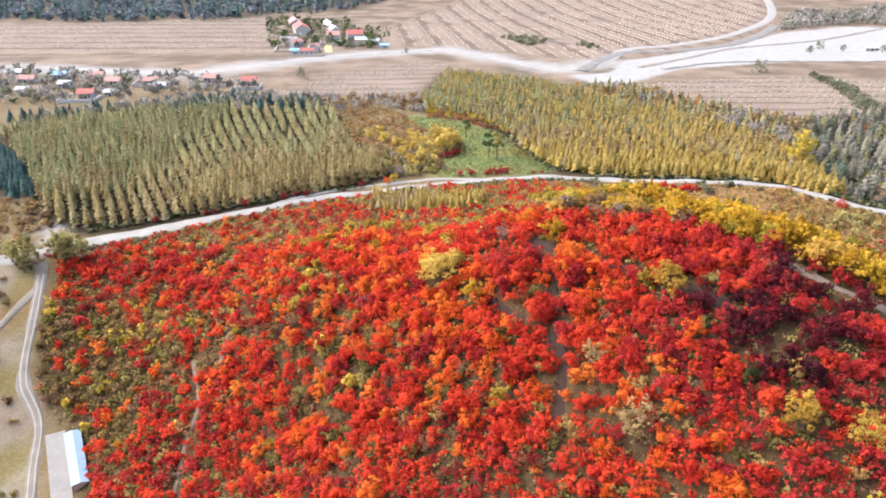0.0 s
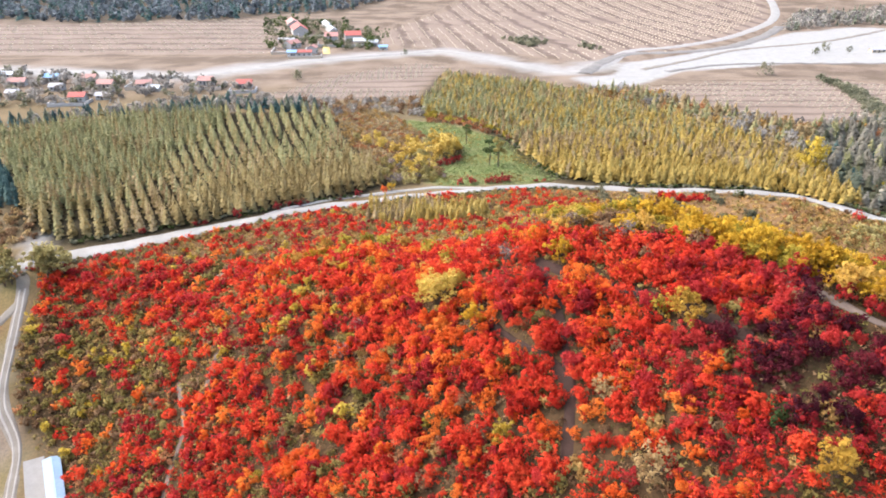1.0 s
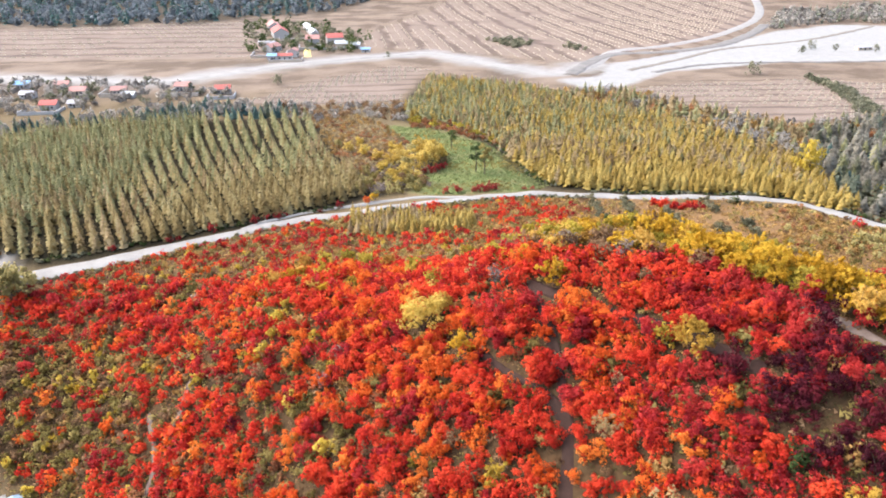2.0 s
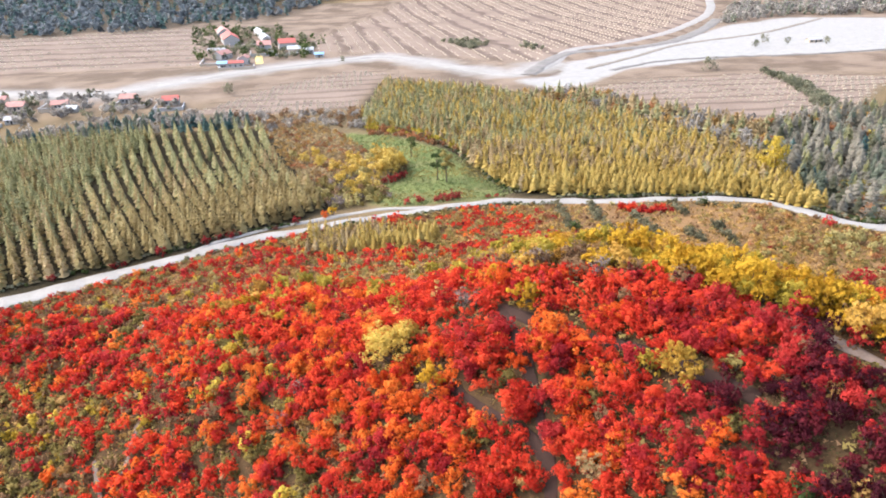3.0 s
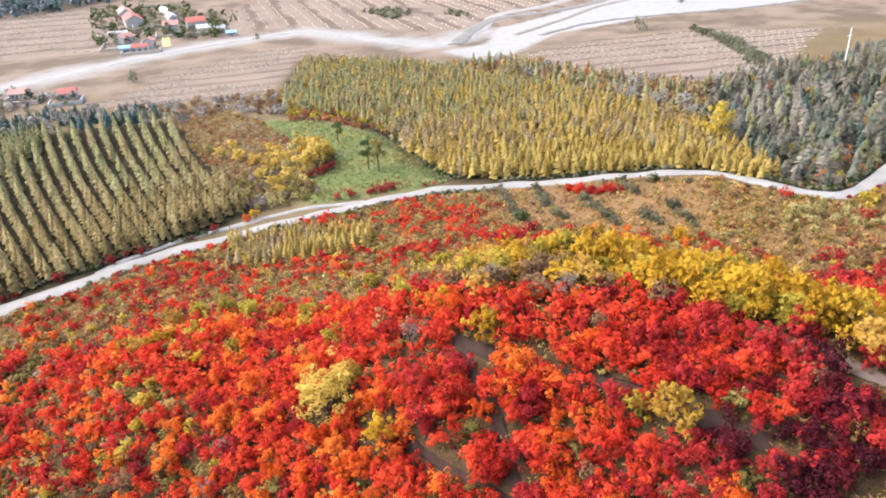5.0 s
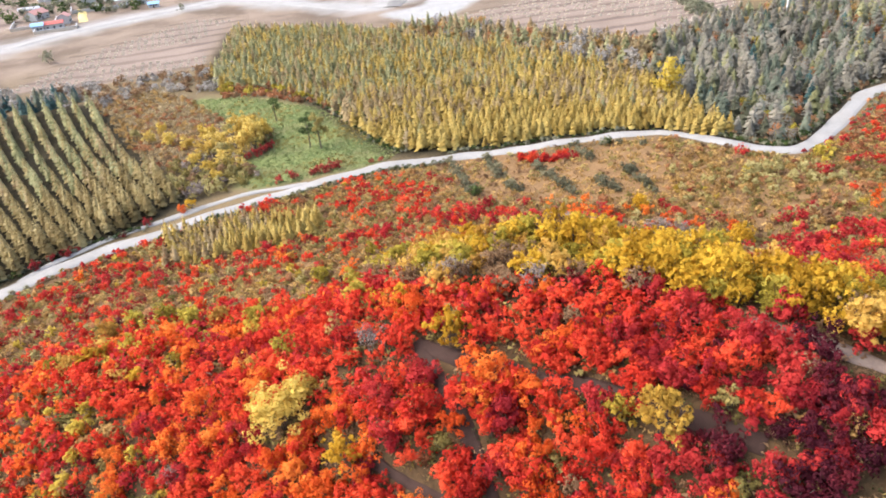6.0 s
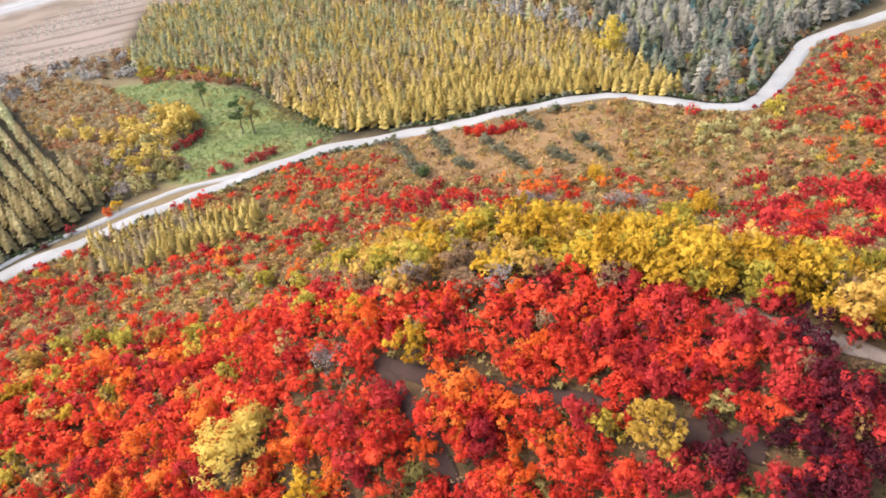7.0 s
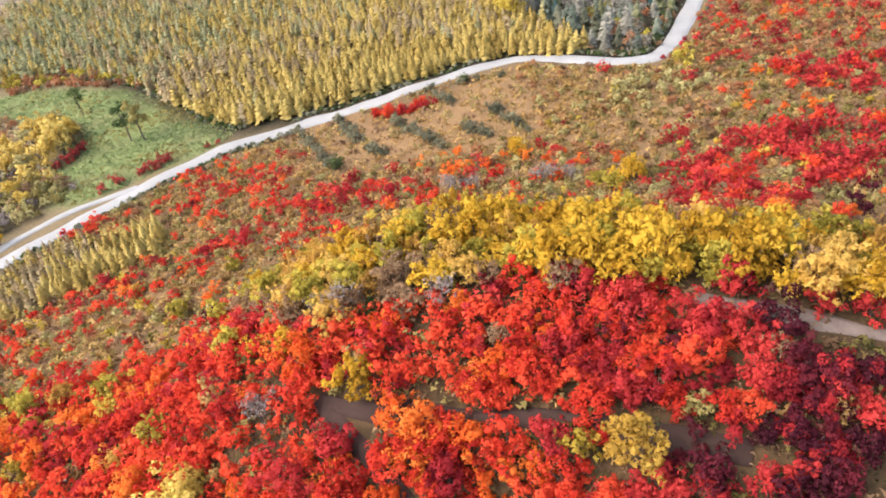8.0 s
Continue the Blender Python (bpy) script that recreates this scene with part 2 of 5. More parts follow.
def ground_material():
    m, nt, b = material("ground_cover", 0.95)
    b.inputs["Specular IOR Level"].default_value = 0.08
    pos = nt.nodes.new("ShaderNodeNewGeometry").outputs["Position"]
    big, mid, small = noise_node(nt, 0.03, 4, pos), noise_node(nt, 0.25, 5, pos), noise_node(nt, 1.6, 6, pos)

    def zone(name):
        a = nt.nodes.new("ShaderNodeAttribute")
        a.attribute_name = name
        s = nt.nodes.new("ShaderNodeSeparateColor")
        nt.links.new(a.outputs["Color"], s.inputs[0])
        return s.outputs

    za, zb = zone("zone_a"), zone("zone_b")
    base = mix(nt, mid, ramp(nt, big, [(0.35, (0.09, 0.07, 0.04)), (0.65, (0.17, 0.12, 0.065))]), ramp(nt, small, [(0.3, (0.06, 0.055, 0.028)), (0.7, (0.20, 0.13, 0.07))]))
    soil = mix(nt, 0.5, ramp(nt, mid, [(0.35, (0.034, 0.022, 0.012)), (0.65, (0.085, 0.050, 0.025))]), ramp(nt, small, [(0.3, (0.026, 0.019, 0.010)), (0.75, (0.110, 0.064, 0.030))]))
    tan = mix(nt, 0.5, ramp(nt, mid, [(0.3, (0.115, 0.064, 0.028)), (0.7, (0.225, 0.130, 0.060))]), ramp(nt, small, [(0.3, (0.10, 0.058, 0.028)), (0.75, (0.29, 0.172, 0.080))]))
    green = mix(nt, 0.5, ramp(nt, mid, [(0.3, (0.09, 0.125, 0.040)), (0.7, (0.20, 0.21, 0.080))]), ramp(nt, small, [(0.3, (0.05, 0.085, 0.025)), (0.75, (0.19, 0.19, 0.075))]))
    sand = mix(nt, 0.5, ramp(nt, mid, [(0.3, (0.21, 0.20, 0.19)), (0.7, (0.315, 0.305, 0.295))]), ramp(nt, small, [(0.3, (0.21, 0.20, 0.19)), (0.7, (0.325, 0.315, 0.30))]))
    field = mix(nt, 0.4, ramp(nt, big, [(0.3, (0.155, 0.112, 0.088)), (0.7, (0.245, 0.185, 0.15))]), ramp(nt, small, [(0.3, (0.14, 0.105, 0.085)), (0.75, (0.29, 0.225, 0.18))]))
    # Near-black wood floor: shade between the trees, put into the ground colour.
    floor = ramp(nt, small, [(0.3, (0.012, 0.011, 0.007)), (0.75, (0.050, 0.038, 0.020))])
    rows_at = nt.nodes.new("ShaderNodeAttribute")
    rows_at.attribute_name = "furrow"
    warp = nt.nodes.new("ShaderNodeMath")
    warp.operation = "MULTIPLY_ADD"
    nt.links.new(big, warp.inputs[0])
    warp.inputs[1].default_value = 5.0
    nt.links.new(rows_at.outputs["Fac"], warp.inputs[2])
    wave = nt.nodes.new("ShaderNodeMath")
    wave.operation = "SINE"
    nt.links.new(warp.outputs[0], wave.inputs[0])
    field = mix(nt, 0.8, field, ramp(nt, wave.outputs[0], [(0.0, (0.92, 0.92, 0.92)), (0.45, (0.82, 0.81, 0.81)), (0.9, (0.48, 0.46, 0.45))]), "MULTIPLY")
    c = base
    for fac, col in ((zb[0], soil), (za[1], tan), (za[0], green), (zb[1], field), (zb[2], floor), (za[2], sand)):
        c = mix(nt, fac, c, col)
    nt.links.new(c, b.inputs["Base Color"])
    bump(nt, b, small, 0.6, 0.3)
    return m


GROUND = ground_material()
M_ROAD = plain("pale_concrete_road", (0.195, 0.182, 0.168), (0.275, 0.26, 0.243), 0.15, 0.85, 0.2, 10)
M_GRAVEL = plain("sandy_track", (0.13, 0.11, 0.09), (0.21, 0.185, 0.155), 0.3, 0.95, 0.5, 8)
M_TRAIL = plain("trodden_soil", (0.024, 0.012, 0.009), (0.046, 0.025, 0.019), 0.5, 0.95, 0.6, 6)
M_BARK = plain("bark", (0.05, 0.04, 0.03), (0.13, 0.10, 0.08), 3, 0.95, 0.6, 6)
M_STRAW = plain("maize_straw", (0.29, 0.24, 0.175), (0.42, 0.355, 0.265), 0.4, 0.9, 0.4, 8)

SCARLET = foliage("scarlet_leaves", (0.29, 0.016, 0.014), (0.54, 0.040, 0.021), (0.67, 0.082, 0.033))
CRIMSON = foliage("crimson_leaves", (0.15, 0.010, 0.015), (0.34, 0.024, 0.027), (0.50, 0.048, 0.040))
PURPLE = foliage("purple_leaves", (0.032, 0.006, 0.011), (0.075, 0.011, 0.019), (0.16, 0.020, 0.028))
ORANGE = foliage("orange_leaves", (0.48, 0.060, 0.012), (0.64, 0.115, 0.020), (0.71, 0.205, 0.036))
GOLD = foliage("golden_leaves", (0.27, 0.140, 0.014), (0.46, 0.258, 0.022), (0.58, 0.365, 0.040))
PALE = foliage("pale_yellow_leaves", (0.33, 0.215, 0.042), (0.53, 0.365, 0.075), (0.65, 0.48, 0.12))
OLIVE = foliage("olive_leaves", (0.085, 0.07, 0.02), (0.19, 0.15, 0.045), (0.32, 0.25, 0.085))
BROWN = foliage("brown_leaves", (0.10, 0.054, 0.030), (0.20, 0.115, 0.060), (0.30, 0.185, 0.10))
OCHRE = foliage("ochre_leaves", (0.18, 0.098, 0.034), (0.32, 0.185, 0.062), (0.45, 0.29, 0.105))
RUST = foliage("rust_leaves", (0.18, 0.06, 0.03), (0.30, 0.12, 0.055), (0.42, 0.20, 0.095))
LIME = foliage("yellow_green_leaves", (0.16, 0.125, 0.018), (0.31, 0.24, 0.034), (0.46, 0.36, 0.06))
CLUMP = foliage("soft_yellow_leaves", (0.30, 0.19, 0.04), (0.48, 0.32, 0.07), (0.62, 0.46, 0.13))
TAWNY = foliage("tawny_leaves", (0.26, 0.145, 0.024), (0.46, 0.275, 0.045), (0.58, 0.38, 0.08))
SAGE = foliage("sage_leaves", (0.18, 0.145, 0.055), (0.32, 0.265, 0.105), (0.44, 0.375, 0.16))
TAN_LEAF = foliage("tan_leaves", (0.18, 0.115, 0.05), (0.31, 0.205, 0.09), (0.42, 0.295, 0.14))
TWIGS = foliage("bare_twigs", (0.1, 0.075, 0.065), (0.18, 0.14, 0.12), (0.27, 0.215, 0.185), 0.15)
GREEN = foliage("green_leaves", (0.020, 0.034, 0.012), (0.042, 0.066, 0.020), (0.085, 0.11, 0.036))
HEDGE = foliage("grey_green_leaves", (0.08, 0.085, 0.055), (0.155, 0.155, 0.1), (0.25, 0.24, 0.16))
LARCH_GOLD = foliage("golden_larch_needles", (0.27, 0.180, 0.046), (0.42, 0.295, 0.080), (0.53, 0.40, 0.13), 0.4, 0.12)
LARCH_GREEN = foliage("turning_larch_needles", (0.175, 0.128, 0.054), (0.295, 0.222, 0.097), (0.41, 0.33, 0.16), 0.4, 0.1)
LARCH_OLIVE = foliage("olive_larch_needles", (0.165, 0.165, 0.078), (0.275, 0.265, 0.13), (0.38, 0.36, 0.19), 0.4, 0.1)
LARCH_TAN = foliage("tan_larch_needles", (0.20, 0.135, 0.068), (0.325, 0.235, 0.120), (0.43, 0.33, 0.185), 0.4, 0.1)
# Paler than real needles: haze over the woods is put into this colour.
PINE = foliage("hazy_conifer_needles", (0.090, 0.108, 0.078), (0.17, 0.19, 0.14), (0.26, 0.275, 0.20), 0.4, 0.1)
LEMON = foliage("lemon_leaves", (0.24, 0.165, 0.024), (0.43, 0.30, 0.042), (0.56, 0.42, 0.075))
DULL_RED = foliage("dull_red_leaves", (0.13, 0.016, 0.018), (0.27, 0.030, 0.030), (0.40, 0.055, 0.048))
GRASS = foliage("meadow_grass", (0.10, 0.135, 0.045), (0.17, 0.21, 0.078), (0.26, 0.275, 0.115), 0.3, 0.12)
AMBER = foliage("amber_leaves", (0.26, 0.13, 0.028), (0.46, 0.255, 0.05), (0.60, 0.38, 0.09))
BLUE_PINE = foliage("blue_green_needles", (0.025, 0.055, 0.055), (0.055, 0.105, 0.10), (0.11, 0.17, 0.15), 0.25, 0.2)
DARK_HEDGE = foliage("dark_hedge_leaves", (0.06, 0.06, 0.036), (0.12, 0.115, 0.07), (0.21, 0.19, 0.115))
# Grey of bare twigs, lightened further with haze painted in.
GREYWOOD = foliage("hazy_grey_wood_twigs", (0.145, 0.13, 0.12), (0.25, 0.225, 0.20), (0.36, 0.325, 0.285), 0.3, 0.1)
GREYLARCH = foliage("grey_brown_larch_needles", (0.145, 0.13, 0.102), (0.235, 0.212, 0.168), (0.33, 0.30, 0.24), 0.4, 0.08)
# Blue-grey cast: the haze of distance, put into the far leaves' colour.
HAZY_WOOD = foliage("hazy_blue_grey_wood", (0.075, 0.088, 0.100), (0.125, 0.145, 0.16), (0.19, 0.21, 0.225), 0.3, 0.05)


# ---- mesh helpers ----
def quick_mesh(name, verts, quads, mat, smooth=False, normals=None):
    me = bpy.data.meshes.new(name)
    verts, quads = np.asarray(verts, np.float32), np.asarray(quads, np.int32)
    n, k = quads.shape
    me.vertices.add(len(verts))
    me.vertices.foreach_set("co", verts.ravel())
    me.loops.add(n * k)
    me.loops.foreach_set("vertex_index", quads.ravel())
    me.polygons.add(n)
    me.polygons.foreach_set("loop_start", np.arange(0, n * k, k, dtype=np.int32))
    me.polygons.foreach_set("loop_total", np.full(n, k, np.int32))
    me.polygons.foreach_set("use_smooth", np.full(n, bool(smooth)))
    me.update(calc_edges=True)
    me.validate()
    if normals is not None:
        me.attributes.new("custom_normal", "FLOAT_VECTOR", "POINT").data.foreach_set("vector", np.asarray(normals, np.float32).ravel())
    if mat is not None:
        me.materials.append(mat)
    return me


def joined(name, pieces, mat, smooth=False, tones=None):
    """One mesh from (verts, faces) or (verts, faces, normals) pieces; tones: a shade for each piece."""
    at, qs = 0, []
    for piece in pieces:
        qs.append(piece[1] + at)
        at += len(piece[0])
    soft = all(len(piece) == 3 for piece in pieces)
    me = quick_mesh(name, np.concatenate([piece[0] for piece in pieces]), np.concatenate(qs), mat, smooth or soft,
                    np.concatenate([piece[2] for piece in pieces]) if soft else None)
    if tones is not None:
        me.attributes.new("tone", "FLOAT", "POINT").data.foreach_set("value", np.repeat(tones, [len(piece[0]) for piece in pieces]).astype(np.float32))
    return me


def box(cx, cy, cz, sx, sy, sz):
    v = np.array([(x, y, z) for z in (-1, 1) for y in (-1, 1) for x in (-1, 1)], float) * (sx / 2, sy / 2, sz / 2) + (cx, cy, cz)
    return v, np.array([(0, 2, 3, 1), (4, 5, 7, 6), (0, 1, 5, 4), (2, 6, 7, 3), (0, 4, 6, 2), (1, 3, 7, 5)])


def tube(points, radii, sides=5):
    """A tapered stem along points."""
    pts, v, q = np.array(points, float), [], []
    for p, r in zip(pts, radii):
        for k in range(sides):
            a = 2 * math.pi * k / sides
            v.append((p[0] + r * math.cos(a), p[1] + r * math.sin(a), p[2]))
    for i in range(len(pts) - 1):
        for k in range(sides):
            a, b = i * sides + k, i * sides + (k + 1) % sides
            q.append((a, b, b + sides, a + sides))
    return np.array(v), np.array(q)


def leaves(rng, centres, radii, count, size, flat=0.8, spread=0.38):
    """Leaf sprays on the skins of overlapping lobes: outward-facing rhombs of uneven size."""
    centres, radii = np.asarray(centres, float), np.asarray(radii, float)
    which = rng.choice(len(radii), count, p=radii**2 / (radii**2).sum())
    d = rng.normal(size=(count, 3))
    d[:, 2] = d[:, 2] * 0.9 + 0.35
    d /= np.linalg.norm(d, axis=1, keepdims=True)
    p = centres[which] + d * (radii[which] * rng.uniform(0.82, 1.06, count))[:, None] * (1, 1, flat)
    n = d + (0, 0, 0.25) + rng.normal(size=(count, 3)) * spread
    n /= np.linalg.norm(n, axis=1, keepdims=True)
    u = np.cross(n, rng.normal(size=(count, 3)))
    u /= np.linalg.norm(u, axis=1, keepdims=True)
    w = np.cross(n, u)
    s = size * rng.uniform(0.55, 1.4, count)[:, None]
    a = rng.uniform(0.5, 0.9, count)[:, None]
    v = np.stack([p + u * s * 1.3, p - u * s * 0.6 + w * s * a, p - u * s * 0.6 - w * s * a], 1).reshape(-1, 3)
    out = p - centres.mean(0) * (1, 1, 0.6)
    out /= np.linalg.norm(out, axis=1, keepdims=True) + 1e-6
    soft = 0.6 * d + 0.45 * out + 0.35 * n + (0, 0, 0.35)
    soft /= np.linalg.norm(soft, axis=1, keepdims=True)
    return v, np.arange(3 * count).reshape(-1, 3), np.repeat(soft, 3, axis=0)


def dome(rng, width, height, lobes):
    """Lobe centres and radii for a rounded crown that starts low over the ground."""
    c, r = [(0, 0, height * 0.55)], [width * 0.33]
    for k in range(lobes):
        a = 2.4 * k + rng.uniform(-0.5, 0.5)
        up = rng.uniform(0.28, 0.86)
        out = width * 0.5 * math.sqrt(max(0.05, 1 - (up - 0.35) ** 2 / 0.36)) * rng.uniform(0.45, 0.78)
        c.append((out * math.cos(a), out * math.sin(a), height * up))
        r.append(width * rng.uniform(0.15, 0.25))
    return c, r


def shrub_crown(rng, width, height, lobes, count, size):
    c, r = dome(rng, width, height, lobes)
    return leaves(rng, c, r, count, size)


def bough_crown(rng, width, height, boughs, count, size, foot=0.25, tufts=7, low=0.045, high=0.095):
    """An uneven tree crown: small leafy lobes gathered on separate boughs, with gaps between them."""
    c, r = [], []
    for k in range(boughs):
        a = 2.4 * k + rng.uniform(-0.7, 0.7)
        up = rng.uniform(foot + 0.12, 0.82)
        out = width * 0.5 * math.sqrt(max(0.06, 1 - (up - 0.45) ** 2 / 0.22)) * rng.uniform(0.25, 0.85)
        at, reach = np.array((out * math.cos(a), out * math.sin(a), height * up)), width * rng.uniform(0.11, 0.18)
        for _ in range(tufts):
            c.append(at + rng.normal(size=3) * reach * (0.75, 0.75, 0.85))
            r.append(width * rng.uniform(low, high))
    return leaves(rng, c, r, count, size, 0.9, 0.5)


def shrub_stems(rng, width, height, stems=4):
    out = []
    for k in range(stems):
        a = 2 * math.pi * k / stems + rng.uniform(-0.4, 0.4)
        tip = np.array((math.cos(a) * width * 0.3, math.sin(a) * width * 0.3, height * 0.75))
        knee = tip * (0.4, 0.4, 0.45)
        out.append(tube([(0.05 * math.cos(a), 0.05 * math.sin(a), -0.3), knee, tip], [0.07, 0.05, 0.02], 4))
    v, q, at = [], [], 0
    for a, b in out:
        v.append(a), q.append(b + at)
        at += len(a)
    return np.concatenate(v), np.concatenate(q)


def larch_crown(rng, height, width, whorls, arms, foot=0.12, taper=0.85):
    """Whorls of drooping sprays round a straight stem, narrowing to a fine tip."""
    f = np.repeat((np.arange(whorls) + 0.3) / whorls, arms) ** 0.85
    count = len(f)
    f = np.clip(f + rng.uniform(-0.5, 0.5, count) / whorls, 0, 0.985)
    z = height * (foot + (1 - foot) * f)
    reach = width * 0.5 * (1 - f) ** taper * rng.uniform(0.75, 1.15, count) + 0.06
    a = rng.uniform(0, 2 * math.pi, count)
    way, side = np.stack([np.cos(a), np.sin(a), 0 * a], 1), np.stack([-np.sin(a), np.cos(a), 0 * a], 1)
    drop = rng.uniform(0.05, 0.55, count)
    up = np.array((0, 0, 1.0))
    root = up * (z + 0.12 * width * (1 - f))[:, None]
    tip = way * reach[:, None] + up * (z - drop * reach)[:, None]
    half = (reach * rng.uniform(2.0, 3.4, count) / arms + 0.08)[:, None]
    mid = 0.42 * root + 0.58 * tip
    sag = up * (rng.uniform(-0.1, 0.35, count) * reach)[:, None]
    v = np.stack([root, mid - side * half - sag, tip, mid + side * half - sag * 0.6], 1)
    soft = way * 0.55 + up * 0.85 + rng.normal(size=(count, 3)) * 0.16
    soft /= np.linalg.norm(soft, axis=1, keepdims=True)
    spire = np.array([(0, 0, height * 1.05), (-0.13, 0, height * 0.88), (0, 0.1, height * 0.86), (0.13, 0, height * 0.88)])
    v = np.concatenate([v.reshape(-1, 3), spire, spire[:, [1, 0, 2]]])
    soft = np.concatenate([np.repeat(soft, 4, axis=0), np.tile((0.3, -0.5, 0.8), (8, 1))])
    return v, np.arange(len(v)).reshape(-1, 4), soft


def placed(piece, x, y, z, turn, scale):
    v, c, s = piece[0], math.cos(turn), math.sin(turn)
    moved = np.stack([(v[:, 0] * c - v[:, 1] * s) * scale + x, (v[:, 0] * s + v[:, 1] * c) * scale + y, v[:, 2] * scale + z], 1)
    if len(piece) == 2:
        return moved, piece[1]
    n = piece[2]
    return moved, piece[1], np.stack([n[:, 0] * c - n[:, 1] * s, n[:, 0] * s + n[:, 1] * c, n[:, 2]], 1)


def part(name, me, parent, label=""):
    ob = new(name, me)
    ob.parent = parent
    return tagged(ob, label)


# ---- ground sheet ----
def spaced(*runs):
    out = [runs[0][0]]
    for _, end, step in runs:
        while out[-1] < end - 1e-6:
            out.append(min(end, out[-1] + step))
    return np.array(out)


def grid_mesh():
    xs = spaced((-4200, -1200, 300), (-1200, -560, 40), (-560, -240, 8), (-240, 320, 4), (320, 640, 8), (640, 1200, 40), (1200, 4200, 300))
    ys = spaced((-4200, -400, 300), (-400, -60, 20), (-60, 60, 12), (60, 430, 4), (430, 760, 5), (760, 1160, 8), (1160, 1700, 30), (1700, 4800, 250))
    gx, gy = np.meshgrid(xs, ys)
    x, y = gx.ravel(), gy.ravel()
    v = np.stack([x, y, land(x, y)], 1)
    i = np.arange(len(v)).reshape(gx.shape)
    q = np.stack([i[:-1, :-1], i[:-1, 1:], i[1:, 1:], i[1:, :-1]], -1).reshape(-1, 4)
    me = quick_mesh("ground", v, q, GROUND, True)
    jig = (value_noise(x, y, 9, 1) - 0.5) * 9 + (value_noise(x, y, 30, 2) - 0.5) * 10

    def soft(poly, w, wob=1.0):
        return np.clip(0.5 + (inside(x, y, poly) + jig * wob) / w, 0, 1)

    meadow = soft(MEADOW, 3, 0.35)
    tan = np.maximum(np.maximum(soft(TAN, 8, 1.0), 0.75 * soft(HILL, 8) * np.clip(inside(x, y, BEHIND) / 12, 0, 1)), np.clip((value_noise(x, y, 18, 5) - 0.45) * 4, 0, 1) * (y > 165) * soft(HILL, 6) * 0.6)
    sand = np.maximum(soft(SAND, 4, 0.5), np.clip(1.4 - near_line(x, y, HIGHWAY[:10]) / (17 + jig), 0, 1) * 0.85)
    flat = soft(FLAT_LEFT, 5, 0.8)
    sand = np.maximum(sand, 0.3 * flat * np.clip(value_noise(x, y, 9, 8) * 4 - 1.6, 0.0, 1))
    tan = np.maximum(tan, 0.6 * flat)
    sand = np.maximum(sand, 0.8 * soft([(-134, 219), (-128, 220), (-123, 212), (-127, 209)], 3, 0.2))
    meadow = np.maximum(np.clip(meadow - 0.35 * (value_noise(x, y, 7, 17) > 0.62), 0, 1), 0.35 * flat * np.clip(value_noise(x, y, 9, 15) * 3 - 0.9, 0, 1))
    soil = soft(HILL, 6, 0.6)
    field = np.max([soft(f[0], 6, 0.4) for f in FIELDS], axis=0)
    field = np.maximum(field, np.clip((y - 400) / 60, 0, 1) * (y < 1050) * 0.75)
    # Where the ground takes the painted shade: under plantations, forest, far wood and scrub.
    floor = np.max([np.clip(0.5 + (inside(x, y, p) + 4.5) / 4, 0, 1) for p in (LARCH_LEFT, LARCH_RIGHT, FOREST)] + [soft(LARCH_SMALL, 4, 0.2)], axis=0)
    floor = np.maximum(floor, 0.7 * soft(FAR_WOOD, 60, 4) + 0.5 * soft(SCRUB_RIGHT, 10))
    furrow = np.zeros(len(x))
    for poly, way, gap in FIELDS:
        here = inside(x, y, poly) > -10
        a = math.radians(way)
        furrow = np.where(here, (-x * math.sin(a) + y * math.cos(a)) * 2 * math.pi / gap, furrow)
    me.attributes.new("furrow", "FLOAT", "POINT").data.foreach_set("value", furrow.astype(np.float32))
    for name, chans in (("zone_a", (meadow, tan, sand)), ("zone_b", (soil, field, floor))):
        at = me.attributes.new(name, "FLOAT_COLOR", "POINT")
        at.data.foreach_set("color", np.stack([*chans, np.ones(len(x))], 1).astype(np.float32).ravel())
    return me


tagged(new("ground", grid_mesh()), "hilly autumn ground of dark soil, dry grass, meadow and fields", "ground", kind="structure")


def ribbon(name, line, width, mat, lift, label, category, wobble=0.0):
    """A road laid over the ground: a slightly crowned strip with sloping shoulders."""
    pts = np.array(smooth_line(line, 2.0))
    d = np.gradient(pts, axis=0)
    d /= np.linalg.norm(d, axis=1, keepdims=True)
    side = np.stack([-d[:, 1], d[:, 0]], 1)
    half = width / 2 * (1 + wobble * (value_noise(pts[:, 0], pts[:, 1], 6, 3) - 0.5))
    rows = []
    for off, up in ((-1.12, -0.25), (-1.0, 0.6), (-0.4, 1.0), (0.4, 1.0), (1.0, 0.6), (1.12, -0.25)):
        p = pts + side * (half * off + wobble * 0.5 * (value_noise(pts[:, 0] + 50 * off, pts[:, 1], 3, 4) - 0.5))[:, None]
        rows.append(np.stack([p[:, 0], p[:, 1], land(p[:, 0], p[:, 1]) + lift * up], 1))
    n = len(pts)
    i = np.arange(6 * n).reshape(6, n)
    q = np.stack([i[:-1, :-1], i[:-1, 1:], i[1:, 1:], i[1:, :-1]], -1).reshape(-1, 4)
    return tagged(new(name, quick_mesh(name, np.concatenate(rows), q, mat, True)), label, category, kind="structure")


ribbon("road", ROAD, 4.9, M_ROAD, 0.3, "pale concrete country road winding round the hill", "road", 0.25)
ribbon("side_lane", LANE, 2.3, M_ROAD, 0.3, "pale concrete lane beside the country road", "road", 0.25)
ribbon("dirt_track", TRACK, 2.9, M_GRAVEL, 0.25, "sandy dirt track along the foot of the hill", "road", 0.6)
ribbon("dirt_track", TRACK_SIDE, 2.4, M_GRAVEL, 0.25, "sandy dirt track branching off", "road", 0.6)
